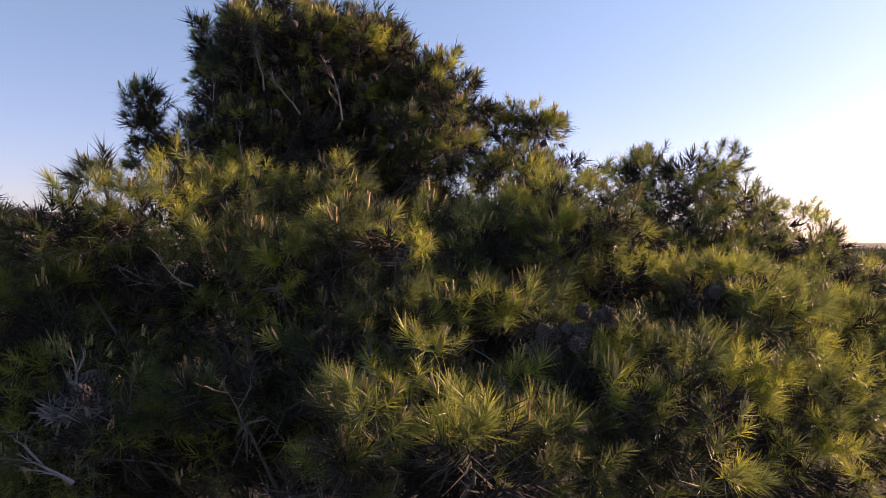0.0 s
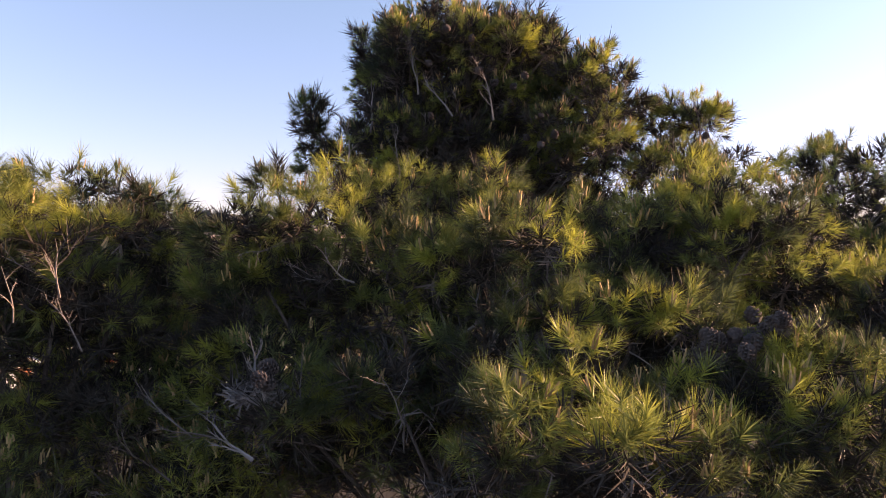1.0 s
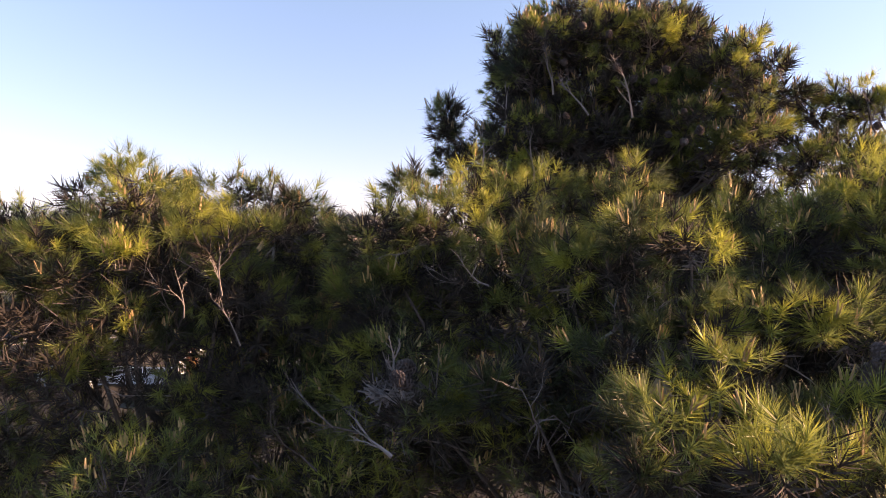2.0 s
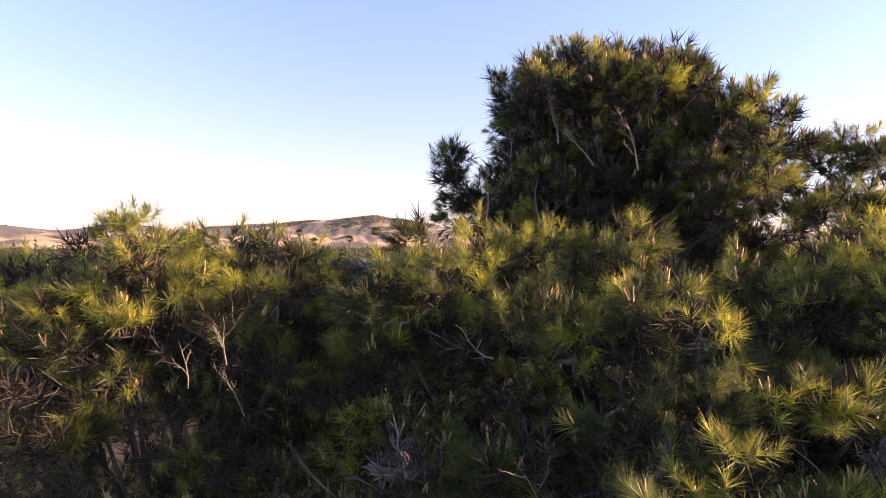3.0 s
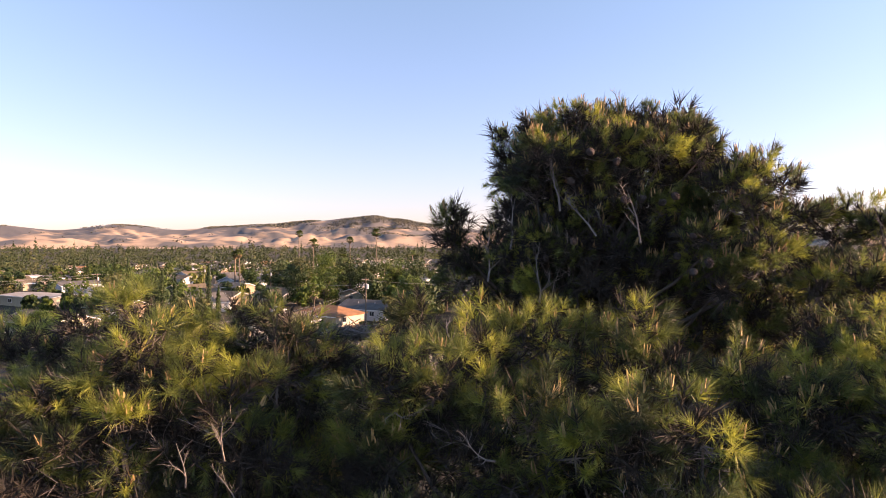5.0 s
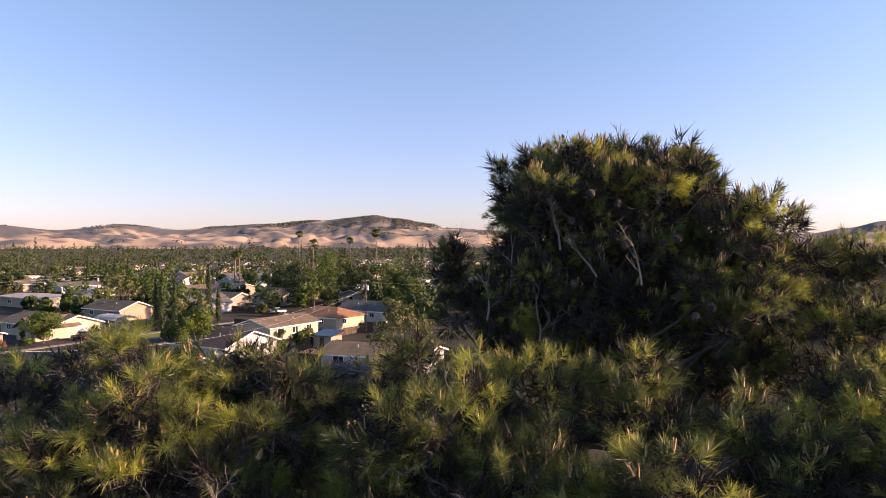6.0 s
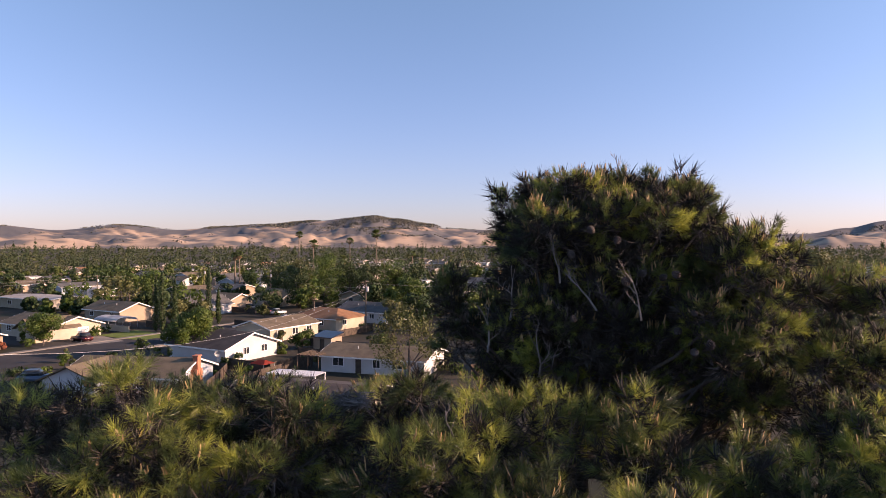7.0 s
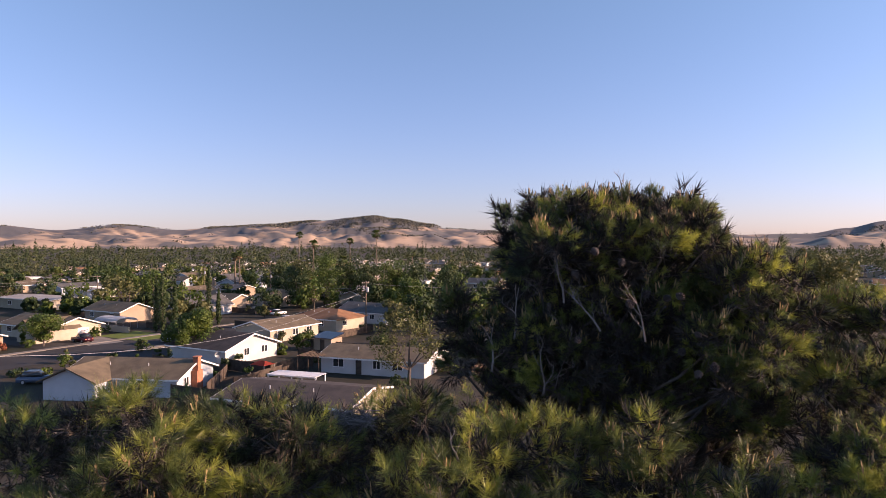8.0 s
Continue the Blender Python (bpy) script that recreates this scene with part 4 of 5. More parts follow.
house(-50, 200, V, 12, 10, 2.7, 2.0, WALL_CREAM, ROOF_BROWN, "cream house with a white garage door", garage=("f", 2, 4.9), wing=(2, 2, 7, 1.6, "f"))
house(-62, 187, V, 11, 9, 2.6, 1.8, WALL_TAN, ROOF_BROWN, "tan stucco house beside the street")


def town():
    """Houses farther out, on the street grid, with gaps for trees."""
    rnd = random.Random(5)
    looks = [(WALL_TAN, ROOF_GREY, "tan house with a grey roof"), (WALL_WHITE, ROOF_BROWN, "white house with a brown roof"), (WALL_CREAM, ROOF_BROWN, "cream house with a brown roof"), (WALL_TAN, ROOF_BROWN, "tan house with a brown roof"), (WALL_WHITE, ROOF_PALE, "white house with a pale flat roof"), (WALL_CREAM, ROOF_RUST, "cream house with a rust roof"), (WALL_BLUE, ROOF_GREY, "pale blue house with a grey roof")]
    u, v = Vector((0.5, 0.866)), Vector((0.866, -0.5))
    for i in range(-14, 16):
        for j in range(4, 24):
            p = u * (j * 24 + rnd.uniform(-3, 3)) + v * (i * 30 + rnd.uniform(-4, 4))
            if p.y < 205 or p.y > 640 or abs(p.x) > p.y * 0.75 or rnd.random() < 0.28:
                continue
            w, r, text = rnd.choice(looks)
            if (p - Vector((-50, 200))).length < 22 or (p - Vector((-118, 205))).length < 26 or (p - Vector((-73, 196))).length < 20:
                continue
            flat = r is ROOF_PALE
            house(p.x, p.y, rnd.choice((U, V)), rnd.uniform(12, 18), rnd.uniform(8, 11), 2.7, 0.4 if flat else rnd.uniform(1.2, 1.9), w, r, text, [("f", -2.5, 1, 1.6, 1.2), ("f", 2.5, 1, 1.6, 1.2), ("r", 0, 1, 1.5, 1.2), ("l", 0, 1, 1.5, 1.2)] if p.y < 330 else ())


town()

# streets, lawn, drives
def strip(name, a, b, half, z, material, label, category):
    a, b = Vector(a), Vector(b)
    s = (b - a).normalized()
    s = Vector((s.y, -s.x)) * half
    return sheet(name, [a - s, a + s, b + s, b - s], z, material, label, category)


strip("road", (-100, 49), (25, 265.5), 6.0, 0.02, ASPHALT, "dark asphalt street", "road")
strip("road", (-190, 190), (-40, 103), 5.0, 0.026, ASPHALT, "asphalt side street", "road")
strip("driveway", (-73, 131), (-63, 122), 3.2, 0.03, CONCRETE, "pale concrete driveway", "driveway")
strip("lawn", (-68, 136), (-56, 129), 4.4, 0.034, GRASS, "mown green front lawn", "lawn")

cypress(-58.6, 136, 13.2, 1.05, 1), cypress(-56.6, 137.5, 11.4, 0.95, 2), cypress(-60.8, 138, 11.6, 0.95, 3)
cypress(-57.5, 160, 13.4, 1.1, 4), cypress(-52, 151, 8.5, 0.8, 5)
for k in range(5):
    cypress(-150 + 4.5 * k, 265 + 2 * k, 13 + k % 2, 1.05, 10 + k)
broadleaf(-41, 108, 7.6, 4.2, LEAF, "round bright-green street tree", 21, per=620, blobs=22, leaf=0.17, trunk=0.16)
broadleaf(-73, 119, 5.4, 3.6, LEAF, "round leafy front-garden tree", 22, per=420, blobs=14, leaf=0.15)
broadleaf(-4.5, 86, 9.6, 4.8, LEAF_OLIVE, "sparse light-green tree with bare branches", 23, per=190, blobs=16, leaf=0.15)
broadleaf(-25, 116, 3.6, 2.1, LEAF, "bushy green tree beside a cream house", 26, per=200, blobs=10, leaf=0.16, trunk=0.12)
broadleaf(-27.2, 110.5, 2.1, 1.3, LEAF, "low green shrub behind a fence", 27, per=120, blobs=7, leaf=0.14, trunk=0.1, name="shrub")
broadleaf(-77, 113, 1.6, 1.6, LEAF_RED, "low reddish-leaved garden shrub", 24, per=120, blobs=6, leaf=0.14, trunk=0.1, name="shrub")
rnd = random.Random(71)
for k in range(46):
    cx, cy, sx, sy, big = ((-42, 232, 17, 26, 1.0), (-9, 185, 8, 34, 0.9), (-128, 190, 26, 40, 0.45), (-95, 178, 12, 14, 0.42), (-22, 120, 6, 14, 0.45), (-58, 152, 6, 10, 0.5))[k % 6]
    x, y = rnd.uniform(cx - sx, cx + sx), rnd.uniform(cy - sy, cy + sy)
    h = big * rnd.uniform(8, 12.5)
    if clear_of_houses(x, y, 1.0) or big > 0.8:
        broadleaf(x, y, h, h * rnd.uniform(0.36, 0.5), rnd.choice((LEAF, LEAF_DARK, LEAF_DARK, LEAF_OLIVE)), "full green shade tree among the houses", 700 + k, per=110, blobs=14, leaf=0.38, trunk=0.2)
for k, (x, y, h, m) in enumerate([(-42, 190, 12.5, LEAF_DARK), (-35, 193, 14, LEAF), (-29, 203, 14.5, LEAF_DARK), (-37, 208, 15, LEAF), (-22, 198, 13, LEAF_DARK), (-15, 203, 14, LEAF), (-8, 192, 13, LEAF_DARK), (-7, 152, 10.5, LEAF), (1, 176, 12, LEAF_DARK), (-46, 214, 13, LEAF_OLIVE), (-57, 226, 12, LEAF_DARK)]):
    broadleaf(x, y, h, h * 0.42, m, "large dense green shade tree among houses", 750 + k, per=230, blobs=20, leaf=0.21, trunk=0.14)
HOMES = [ob.matrix_basis.translation.xy for ob in scene.objects if ob.get("category") == "house"]
for k in range(150):
    y = rnd.uniform(84, 190)
    x = rnd.uniform(-0.68, 0.06) * y
    here = plan(x, y).xy
    if min((here - p).length for p in HOMES) > 7.2 and abs((x + 100) * 0.866 - (y - 49) * 0.5) > 8:
        broadleaf(x, y, rnd.uniform(1.0, 2.3), rnd.uniform(0.8, 1.7), rnd.choice((LEAF, LEAF_DARK, LEAF_OLIVE)), "low clipped green garden shrub", 800 + k, per=44, blobs=6, leaf=0.18, trunk=0.1, name="shrub")
for k in range(7):
    broadleaf(52 + 9 * k + 4 * (k % 2), 104 + 7 * (k % 3), 15.5 + 1.3 * (k % 3), 6.0, LEAF_OLIVE, "tall olive-brown tree beyond the pines", 60 + k, per=200, blobs=18, leaf=0.3, trunk=0.25)
palm(-28.5, 281, 22.9, 1, 2.3, girth=0.26), palm(-73, 330, 23.2, 2, 2.2, girth=0.26), palm(-63.5, 320, 18.6, 3, 2.6, girth=0.26), palm(-47, 330, 20.0, 4, 2.2, girth=0.26)
palm(-37, 240, 12.8, 5, 2.0, True, 0.3), palm(-83, 260, 14, 6, 1.7, True, 0.3), palm(-80.5, 258, 14.6, 7, 1.7, True, 0.3), palm(-41, 200, 9.2, 8, 1.8, True, 0.28), palm(-14, 300, 14, 9)


def town_trees():
    """Garden trees near the streets one by one, and the farther ones as one mass."""
    rnd = random.Random(9)
    rng = np.random.default_rng(9)
    mass = []
    for k in range(520):
        y = rnd.uniform(135, 345)
        x = rnd.uniform(-0.8, 0.8) * y
        big = rnd.random() ** 1.4
        spread, height = 1.6 + 3.4 * big, 3.0 + 7.0 * big
        if (x < -60 and y < 168) or not clear_of_houses(x, y, spread) or abs((x + 100) * 0.866 - (y - 49) * 0.5) < 7.5 + spread * 0.5:
            continue
        if y < 225:
            broadleaf(x, y, height, spread, rnd.choice((LEAF, LEAF, LEAF_OLIVE, LEAF_DARK, LEAF_DARK)), rnd.choice(("leafy green tree among the houses", "rounded garden tree beside a house")), 100 + k, per=60, blobs=10, leaf=0.38)
            continue
        p = plan(x, y)
        blobs = [(p.x + spread * rng.normal() * 0.4, p.y + spread * rng.normal() * 0.4, height * (0.3 + 0.6 * rng.random()), spread * (0.32 + 0.2 * rng.random())) for _ in range(9)]
        mass.append(leaves(rng, blobs, 36, 0.55))
    tagged(soup("garden_tree_mass", np.concatenate(mass), 4, LEAF_MIXED), "mixed green garden trees across the suburb", "trees", kind="stuff")


town_trees()


def woods():
    """Far treetops: leaf sprays over the outside of ragged crowns, broad ones and tall pointed ones."""
    rng = np.random.default_rng(77)
    sprays = []
    for k in range(5400):
        y = 330 + 2250 * rng.random() ** 1.45
        x = rng.uniform(-0.85, 1.75) * y
        h = 4.0 + 13 * rng.random() ** 2.4
        s = 2.6 + 5.5 * rng.random() ** 1.6
        if rng.random() < 0.12:
            h, s = h + 6, 1.3 + 0.5 * rng.random()
        p = plan(x, y)
        c = np.array((p.x, p.y, h * 0.5))
        reach = np.array((s, s, h * 0.5))
        per = 90 if y < 760 else 30
        d = unit(rng.normal(size=(per, 3)) + np.array((0, 0, 0.35)))
        bulge = 1 + 0.22 * np.sin(d[:, :1] * 4 + k) * np.sin(d[:, 1:2] * 5 + 2 * k)
        q = c + d * reach * bulge * (0.62 + 0.38 * rng.random((per, 1)) ** 0.5)
        out_way = unit(d + rng.normal(size=(per, 3)) * 0.3)
        a = unit(np.cross(out_way, rng.normal(size=(per, 3))))
        b = np.cross(out_way, a)
        w = (0.6 if y < 760 else 1.15) * (0.5 + 0.8 * rng.random((per, 1)))
        sprays.append(np.stack([q - a * w, q - b * w * 0.7, q + a * w, q + b * w * 0.7], 1).reshape(-1, 3))
    tagged(soup("far_woods", np.concatenate(sprays), 4, WOODS), "green treetops filling the valley town", "trees", kind="stuff")


woods()


def utility_pole(x, y, height, seed):
    p = holder("utility_pole", plan(x, y), HEADING + radians(U), "weathered wooden utility pole with a transformer", "utility pole", "utility poles")
    bm = bmesh.new()
    tube(bm, [(0, 0, -0.2), (0, 0, height)], [0.17, 0.12], 8)
    link("pole", bm, POLE_WOOD, p)
    for z in (height - 0.5, height - 2.2):
        bm = bmesh.new()
        box(bm, -1.2, 1.2, 0.12, 0.24, z, z + 0.12, 0.01)
        link("crossarm", bm, POLE_WOOD, p)
        for k in (-1.05, -0.4, 0.4, 1.05):
            bm = bmesh.new()
            tube(bm, [(k, 0.18, z + 0.12), (k, 0.18, z + 0.3)], [0.05, 0.03], 6)
            link("insulator", bm, STEEL, p)
    bm = bmesh.new()
    tube(bm, [(0.0, -0.42, height - 2.4), (0, -0.42, height - 1.4)], [0.27, 0.27], 12)
    link("transformer", bm, STEEL, p, "grey steel transformer can")


def cable(a, b, sag, radius=0.022):
    a, b = Vector(a), Vector(b)
    bm = bmesh.new()
    n = 16
    tube(bm, [a.lerp(b, k / n) - Vector((0, 0, sag * 4 * (k / n) * (1 - k / n))) for k in range(n + 1)], [radius] * (n + 1), 4)
    tagged(link("overhead_cable", bm, WIRE), "thin pale overhead utility cable", "cable", "overhead cables")


def fence(a, b, height=1.5):
    """A board fence: posts and board panels."""
    a, b = Vector(a), Vector(b)
    n = max(1, round((b - a).length / 2.4))
    f = holder("board_fence", plan(a.x, a.y), HEADING + math.atan2(b.y - a.y, b.x - a.x), "weathered brown board fence between yards", "fence", "yard fences")
    step = (b - a).length / n
    for k in range(n + 1):
        bm = bmesh.new()
        box(bm, k * step - 0.05, k * step + 0.05, -0.05, 0.05, -0.1, height + 0.08)
        link("post", bm, FENCE, f)
    for k in range(n):
        bm = bmesh.new()
        box(bm, k * step + 0.05, k * step + step - 0.05, -0.03, -0.005, 0.05, height - 0.05 * (k % 2), 0.006)
        link("panel", bm, FENCE, f)


fence((-24, 108), (-16, 104)), fence((-33, 97), (-24.5, 92.5), 1.7), fence((-24.5, 92.5), (-21.5, 98.5), 1.7), fence((-33, 79), (-22.5, 74.5), 1.7), fence((-30.5, 92), (-29, 80), 1.7), fence((-27, 84), (-20, 100)), fence((-24, 118), (-14, 112))
fence((-22, 126), (-15, 139)), fence((-45, 101), (-31, 93)), fence((-20, 84), (-11, 79)), fence((-47, 147), (-38, 142))
fence((-58, 178), (-50, 173)), fence((-66, 145), (-57, 140)), fence((4, 92), (12, 106)), fence((-12, 112), (2, 104))


def car(x, y, turn, colour, label, length=4.5, tall=1.5):
    """A parked car: body with wheel arches, glasshouse, lamps and wheels."""
    c = holder("car", plan(x, y), HEADING + radians(turn), label, "car", "parked cars")
    L, Wd = length / 2, 0.9
    body = paint("car paint " + label.split()[0], colour)

    def shape(name, prof, half, inset, material):
        bm = bmesh.new()
        sides = [[bm.verts.new((px, s * (half - inset * (pz > prof[0][1] + 0.01)), pz)) for px, pz in prof] for s in (-1, 1)]
        m = len(prof)
        for k in range(m):
            bm.faces.new((sides[0][k], sides[0][(k + 1) % m], sides[1][(k + 1) % m], sides[1][k]))
        bm.faces.new(sides[0][::-1]), bm.faces.new(sides[1])
        bmesh.ops.recalc_face_normals(bm, faces=bm.faces)
        bmesh.ops.bevel(bm, geom=list(bm.edges), offset=0.04, segments=2, affect="EDGES")
        link(name, bm, material, c, smooth=True)

    z1, z2 = tall * 0.58, tall
    shape("body", [(-L, 0.3), (L, 0.3), (L, 0.62), (L * 0.93, z1 * 0.86), (L * 0.35, z1), (-L * 0.92, z1), (-L, z1 * 0.8)], Wd, 0.03, body)
    shape("glasshouse", [(-L * 0.82, z1 - 0.01), (L * 0.38, z1 - 0.01), (L * 0.08, z2 - 0.06), (-L * 0.6, z2 - 0.06)], Wd - 0.06, 0.14, GLASS)
    shape("roof", [(-L * 0.6, z2 - 0.05), (L * 0.08, z2 - 0.05), (L * 0.04, z2), (-L * 0.55, z2)], Wd - 0.2, 0.03, body)
    for sx in (-1, 1):
        for sy in (-1, 1):
            bm = bmesh.new()
            tube(bm, [(sx * L * 0.62, sy * (Wd - 0.2), 0.32), (sx * L * 0.62, sy * (Wd + 0.01), 0.32)], [0.32, 0.32], 14)
            tyre = link("wheel", bm, RUBBER, c)
            bm = bmesh.new()
            tube(bm, [(sx * L * 0.62, sy * (Wd + 0.012), 0.32), (sx * L * 0.62, sy * (Wd + 0.02), 0.32)], [0.2, 0.18], 12)
            link("rim", bm, STEEL, tyre)
            bm = bmesh.new()
            box(bm, min(sx * (L - 0.05), sx * (L + 0.01)), max(sx * (L - 0.05), sx * (L + 0.01)), sy * 0.66 - 0.16, sy * 0.66 + 0.16, 0.62, 0.76, 0.01)
            link("headlight" if sx > 0 else "tail_light", bm, TRIM if sx > 0 else BRICK, c)


car(-69, 124.5, V + 180, (0.045, 0.006, 0.012), "dark red parked sport utility car", 4.6, 1.7)
car(-54.5, 87.5, 8, (0.06, 0.10, 0.16), "blue-grey sport utility car on a driveway", 4.7, 1.75)
car(-47, 173, U, (0.20, 0.03, 0.03), "dark red car parked by the kerb")
car(-43.5, 172, U, (0.75, 0.76, 0.78), "white car parked by the kerb")
car(-50, 192, V, (0.03, 0.03, 0.035), "black car parked beside a garage", 4.7, 1.75)
car(-46, 197, U, (0.05, 0.05, 0.055), "dark grey car parked on the street")
car(-55, 186, V, (0.25, 0.25, 0.26), "silver car in front of a house")
car(-37.5, 157, U, (0.6, 0.62, 0.65), "pale silver car parked on the street")
car(-51.5, 125, U, (0.55, 0.58, 0.62), "silver pickup parked along the street", 5.0, 1.7)


def carport(x, y, turn):
    c = holder("carport", plan(x, y), HEADING + radians(turn), "white arched canvas carport on thin poles", "carport")
    bm = bmesh.new()
    rows = [[bm.verts.new((-4 + 8 * i / 6, 2.6 * math.sin(q), 1.7 + 0.9 * math.cos(q) + 0.02 * (i % 2))) for q in (-1.57 + 3.14 * j / 10 for j in range(11))] for i in range(7)]
    for r0, r1 in zip(rows, rows[1:]):
        for j in range(10):
            bm.faces.new((r0[j], r1[j], r1[j + 1], r0[j + 1]))
    bmesh.ops.solidify(bm, geom=list(bm.faces), thickness=0.03)
    link("canopy", bm, CANVAS, c)
    for i in range(4):
        for s in (-1, 1):
            bm = bmesh.new()
            tube(bm, [(-3.9 + 2.6 * i, s * 2.57, -0.05), (-3.9 + 2.6 * i, s * 2.57, 1.75)], [0.04, 0.04], 6)
            link("pole", bm, STEEL, c)


carport(-72.8, 145, V)
wall = holder("garden_wall", plan(-70, 139), HEADING + radians(V), "low cream garden wall behind a lawn", "wall")
bm = bmesh.new()
box(bm, -4.8, 4.8, -0.12, 0.12, -0.1, 1.25, 0.02)
link("wall_body", bm, WALL_CREAM, wall)
bm = bmesh.new()
box(bm, -4.85, 4.85, -0.17, 0.17, 1.254, 1.32, 0.015)
link("coping", bm, CONCRETE, wall, "grey concrete coping")


def patio_cover(x, y, turn, length, depth, height, label, beams=False):
    """A flat cover on posts behind a house: a thin deck, or open beams."""
    c = holder("patio_cover", plan(x, y), HEADING + radians(turn), label, "patio cover", "patio covers")
    L, D = length / 2, depth / 2
    for sx in (-1, 0, 1):
        for sy in (-1, 1):
            bm = bmesh.new()
            box(bm, sx * (L - 0.1) - 0.06, sx * (L - 0.1) + 0.06, sy * (D - 0.1) - 0.06, sy * (D - 0.1) + 0.06, -0.1, height)
            link("post", bm, FENCE if beams else TRIM, c)
    for sy in (-1, 1):
        bm = bmesh.new()
        box(bm, -L, L, sy * (D - 0.1) - 0.05, sy * (D - 0.1) + 0.05, height + 0.002, height + 0.16, 0.01)
        link("beam", bm, FENCE if beams else TRIM, c)
    if beams:
        for k in range(7):
            bm = bmesh.new()
            xx = -L + 0.2 + (length - 0.4) * k / 6
            box(bm, xx - 0.03, xx + 0.03, -D - 0.2, D + 0.2, height + 0.164, height + 0.28)
            link("rafter", bm, FENCE, c)
    else:
        bm = bmesh.new()
        for k in range(8):
            box(bm, -L + length * k / 8 + 0.01, -L + length * (k + 1) / 8 - 0.01, -D - 0.15, D + 0.15, height + 0.164, height + 0.21, 0.008)
        link("deck", bm, CANVAS, c, "white corrugated cover sheets")


patio_cover(-18.2, 81, -18, 6.8, 2.6, 2.4, "white flat patio cover on white posts"), patio_cover(-18.8, 95.5, -18, 3.6, 4.2, 2.4, "dark brown open-beam pergola on posts", True)


def shade_sail(x, y, turn):
    c = holder("shade_canopy", plan(x, y), HEADING + radians(turn), "small faded red garden canopy on four poles", "canopy")
    bm = bmesh.new()
    ring = [bm.verts.new(p) for p in ((-1.4, -1.1, 1.75), (1.4, -1.1, 1.75), (1.4, 1.1, 1.75), (-1.4, 1.1, 1.75))]
    ridge = [bm.verts.new((-0.5, 0, 2.25)), bm.verts.new((0.5, 0, 2.25))]
    for f in ((ring[0], ring[1], ridge[1], ridge[0]), (ring[2], ring[3], ridge[0], ridge[1]), (ring[1], ring[2], ridge[1]), (ring[3], ring[0], ridge[0])):
        bm.faces.new(f)
    bmesh.ops.solidify(bm, geom=list(bm.faces), thickness=0.03)
    link("canopy", bm, RED_CLOTH, c)
    for sx in (-1, 1):
        for sy in (-1, 1):
            bm = bmesh.new()
            tube(bm, [(sx * 1.33, sy * 1.03, -0.05), (sx * 1.33, sy * 1.03, 1.76)], [0.03, 0.03], 6)
            link("pole", bm, STEEL, c)


shade_sail(-25.5, 92, V)


def satellite_dish(x, y, turn):
    d = holder("satellite_dish", plan(x, y), HEADING + radians(turn), "pale grey satellite dish on a short mast", "satellite dish")
    bm = bmesh.new()
    tube(bm, [(0, 0, -0.1), (0, 0, 1.75)], [0.035, 0.03], 6)
    link("mast", bm, STEEL, d)
    bm = bmesh.new()
    rings = [[bm.verts.new((0.5 * f * math.cos(q), -0.06 + 0.2 * f * f * -1, 1.85 + 0.5 * f * math.sin(q))) for q in (2 * math.pi * i / 16 for i in range(16))] for f in (0.15, 0.5, 0.8, 1.0)]
    bm.faces.new(rings[0])
    for r0, r1 in zip(rings, rings[1:]):
        for i in range(16):
            bm.faces.new((r0[i], r0[(i + 1) % 16], r1[(i + 1) % 16], r1[i]))
    bmesh.ops.solidify(bm, geom=list(bm.faces), thickness=0.02)
    link("dish", bm, STEEL, d)
    bm = bmesh.new()
    tube(bm, [(0, -0.1, 1.4), (0, -0.55, 1.75)], [0.015, 0.015], 5)
    tube(bm, [(0, -0.50, 1.72), (0, -0.62, 1.80)], [0.04, 0.04], 6)
    link("feed_arm", bm, STEEL, d)


satellite_dish(-34.4, 99.5, 25)


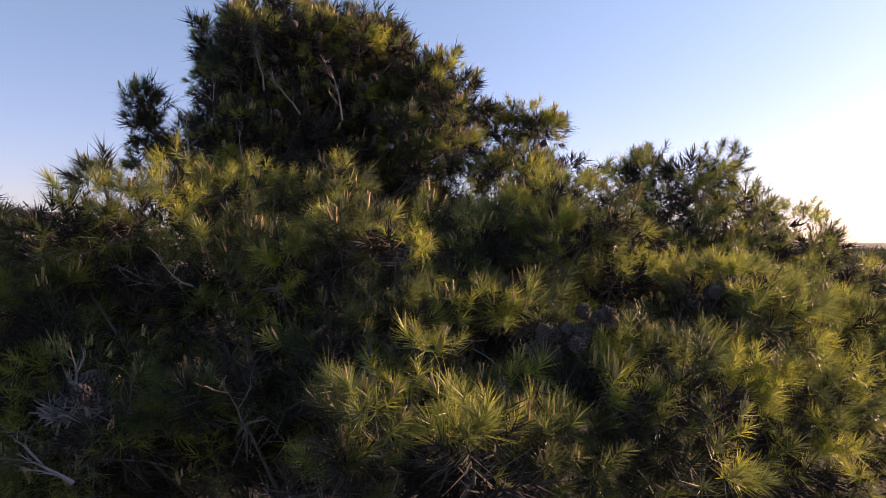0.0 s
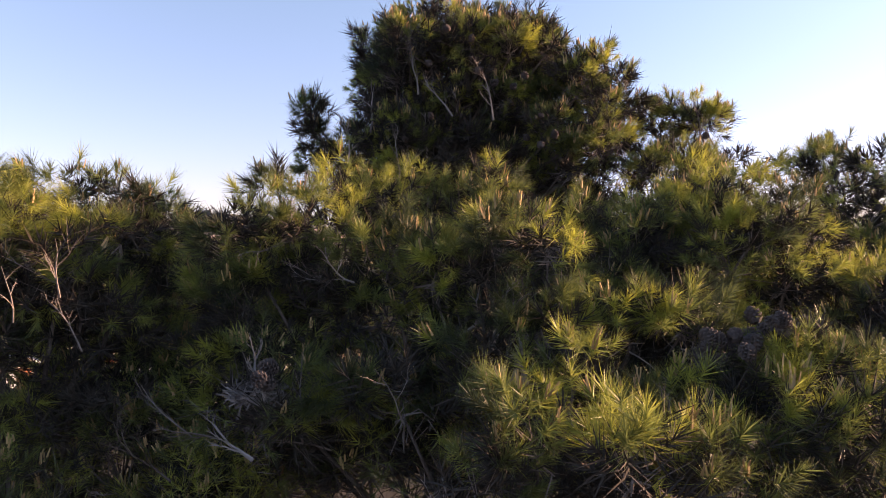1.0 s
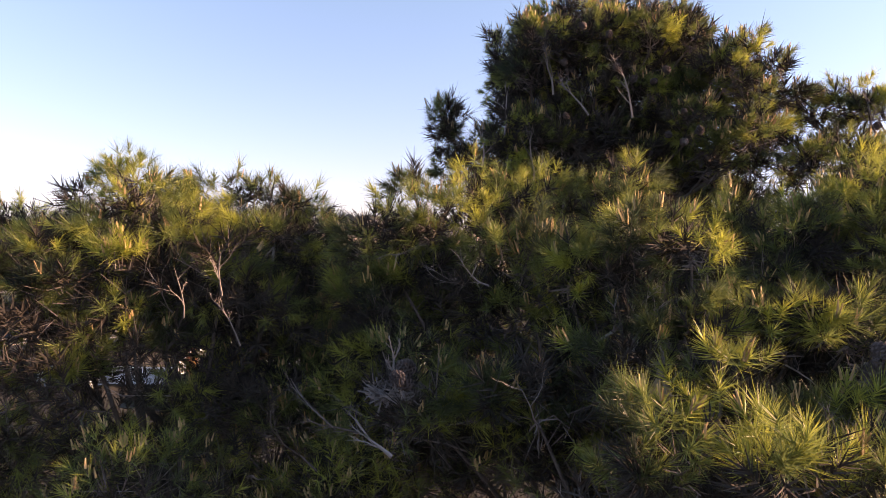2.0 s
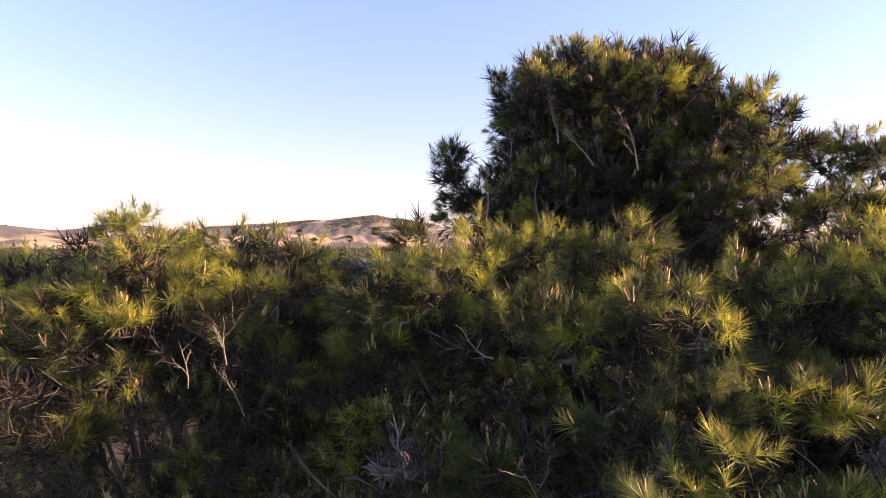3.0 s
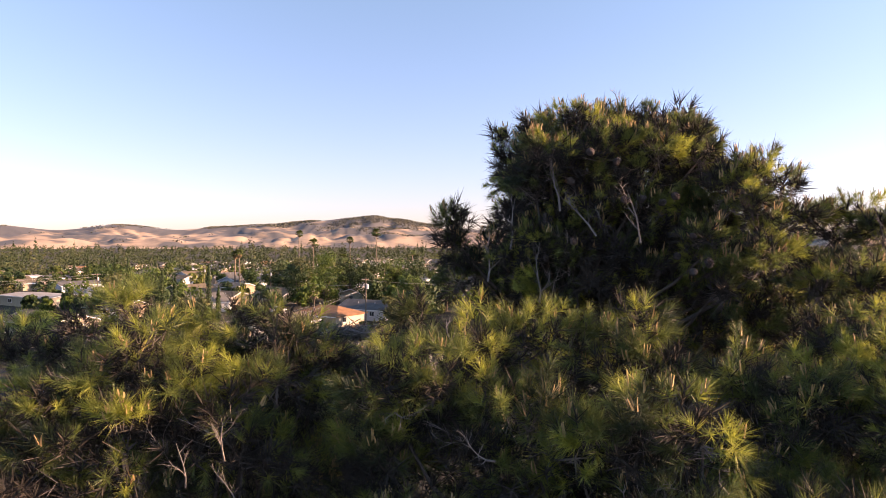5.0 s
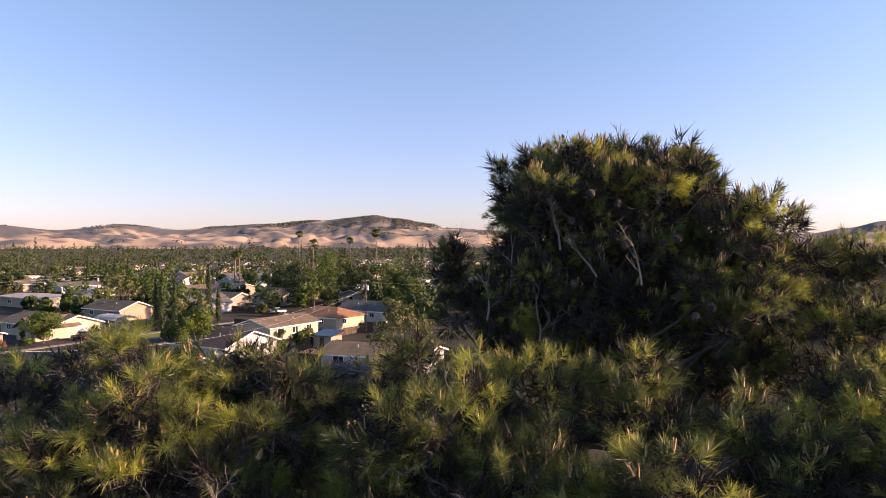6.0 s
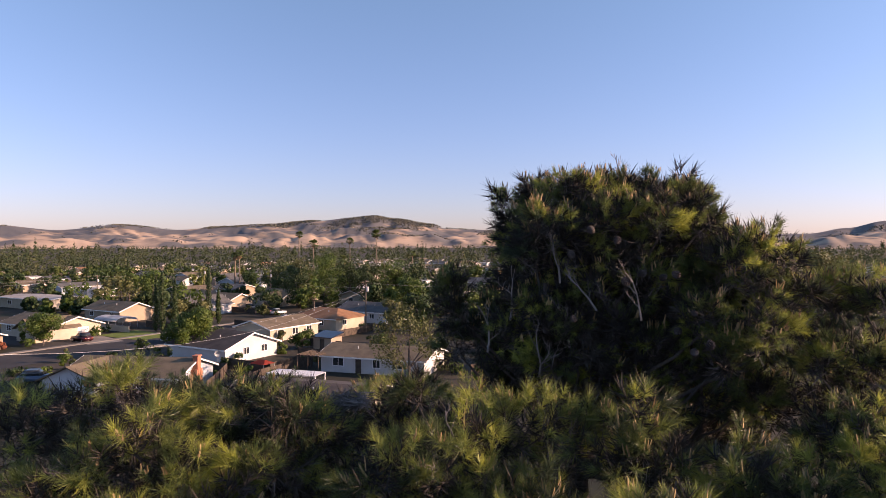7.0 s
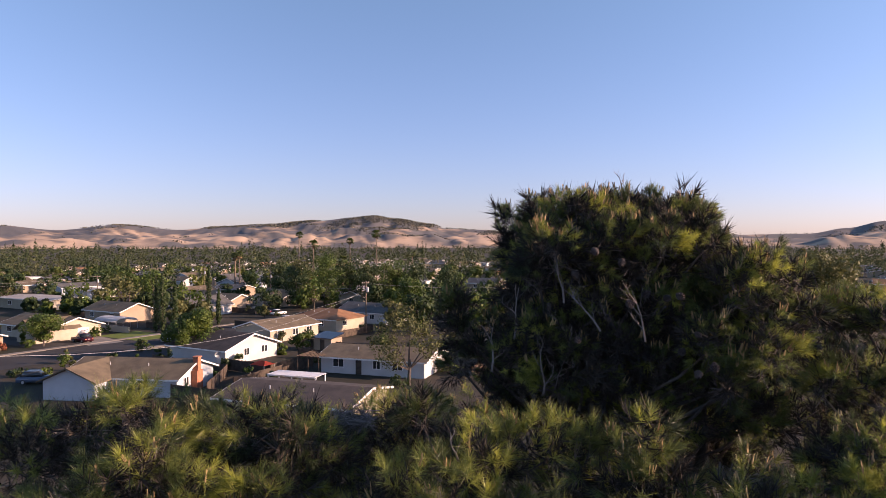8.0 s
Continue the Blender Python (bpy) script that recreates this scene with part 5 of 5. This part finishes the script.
def shed(x, y, turn, label, solar=False):
    c = holder("garden_shed", plan(x, y), HEADING + radians(turn), label, "shed", "garden sheds")
    bm = bmesh.new()
    box(bm, -2, 2, -1.5, 1.5, -0.05, 2.1)
    link("wall", bm, WALL_TAN, c)
    bm = bmesh.new()
    v = [bm.verts.new(p) for p in ((-2.3, -1.8, 2.06), (2.3, -1.8, 2.06), (2.3, 1.8, 2.75), (-2.3, 1.8, 2.75), (-2.3, -1.8, 2.2), (2.3, -1.8, 2.2), (2.3, 1.8, 2.89), (-2.3, 1.8, 2.89))]
    for f in ((3, 2, 1, 0), (4, 5, 6, 7), (0, 1, 5, 4), (1, 2, 6, 5), (2, 3, 7, 6), (3, 0, 4, 7)):
        bm.faces.new([v[k] for k in f])
    link("roof", bm, SOLAR if solar else ROOF_GREY, c)
    bm = bmesh.new()
    box(bm, -0.5, 0.5, -1.55, -1.5, 0, 1.9, 0.01)
    link("door", bm, FENCE, c)


shed(-20.5, 116, V, "small shed with dark glossy roof panels", True), shed(-47, 122, U, "tan garden shed behind a house"), shed(8, 112, V, "small tan yard shed")


def pavement(a, b, off):
    """A raised concrete footway along a street."""
    a, b = Vector(a), Vector(b)
    d = (b - a).normalized()
    s = Vector((d.y, -d.x))
    bm = bmesh.new()
    ring = [a + s * (off - 0.7), a + s * (off + 0.7), b + s * (off + 0.7), b + s * (off - 0.7)]
    lo = [bm.verts.new(plan(p.x, p.y, -0.05)) for p in ring]
    hi = [bm.verts.new(plan(p.x, p.y, 0.14)) for p in ring]
    bm.faces.new(hi)
    for i in range(4):
        bm.faces.new((lo[i], lo[(i + 1) % 4], hi[(i + 1) % 4], hi[i]))
    bmesh.ops.recalc_face_normals(bm, faces=bm.faces)
    tagged(link("pavement", bm, CONCRETE), "pale raised concrete footway along the street", "pavement", kind="structure")


pavement((-61, 116.5), (25, 265.5), 6.8), pavement((-74, 95), (25, 265.5), -6.8), pavement((-100, 49), (-78, 87), -6.8)

utility_pole(-16.2, 137, 11, 1)
utility_pole(-45, 40, 13, 2), utility_pole(-113, 213, 8.5, 3), utility_pole(-27, 300, 12, 4), utility_pole(-88, 240, 10, 5), utility_pole(-57, 215, 10, 6)
cable(plan(-16.2, 137, 9.2), plan(-45, 40, 12.4), 5.1, 0.016)
cable(plan(-16.2, 137, 8.6), plan(-36, 112, 4.2), 0.5, 0.012)
cable(plan(-57, 215, 9.4), plan(-16.2, 137, 9.6), 2.0, 0.014)
cable(plan(-113, 213, 8.2), plan(-170, 150, 9.5), 2.0, 0.02)
cable(plan(-113, 213, 7.4), plan(-170, 150, 8.7), 2.0, 0.02)
cable(plan(-88, 240, 9.4), plan(-113, 213, 8.0), 1.0, 0.016)
cable(plan(-88, 240, 9.4), plan(-57, 215, 9.4), 0.8, 0.016)
cable(plan(-16.2, 137, 10.4), plan(40, 160, 10.4), 1.6, 0.014)
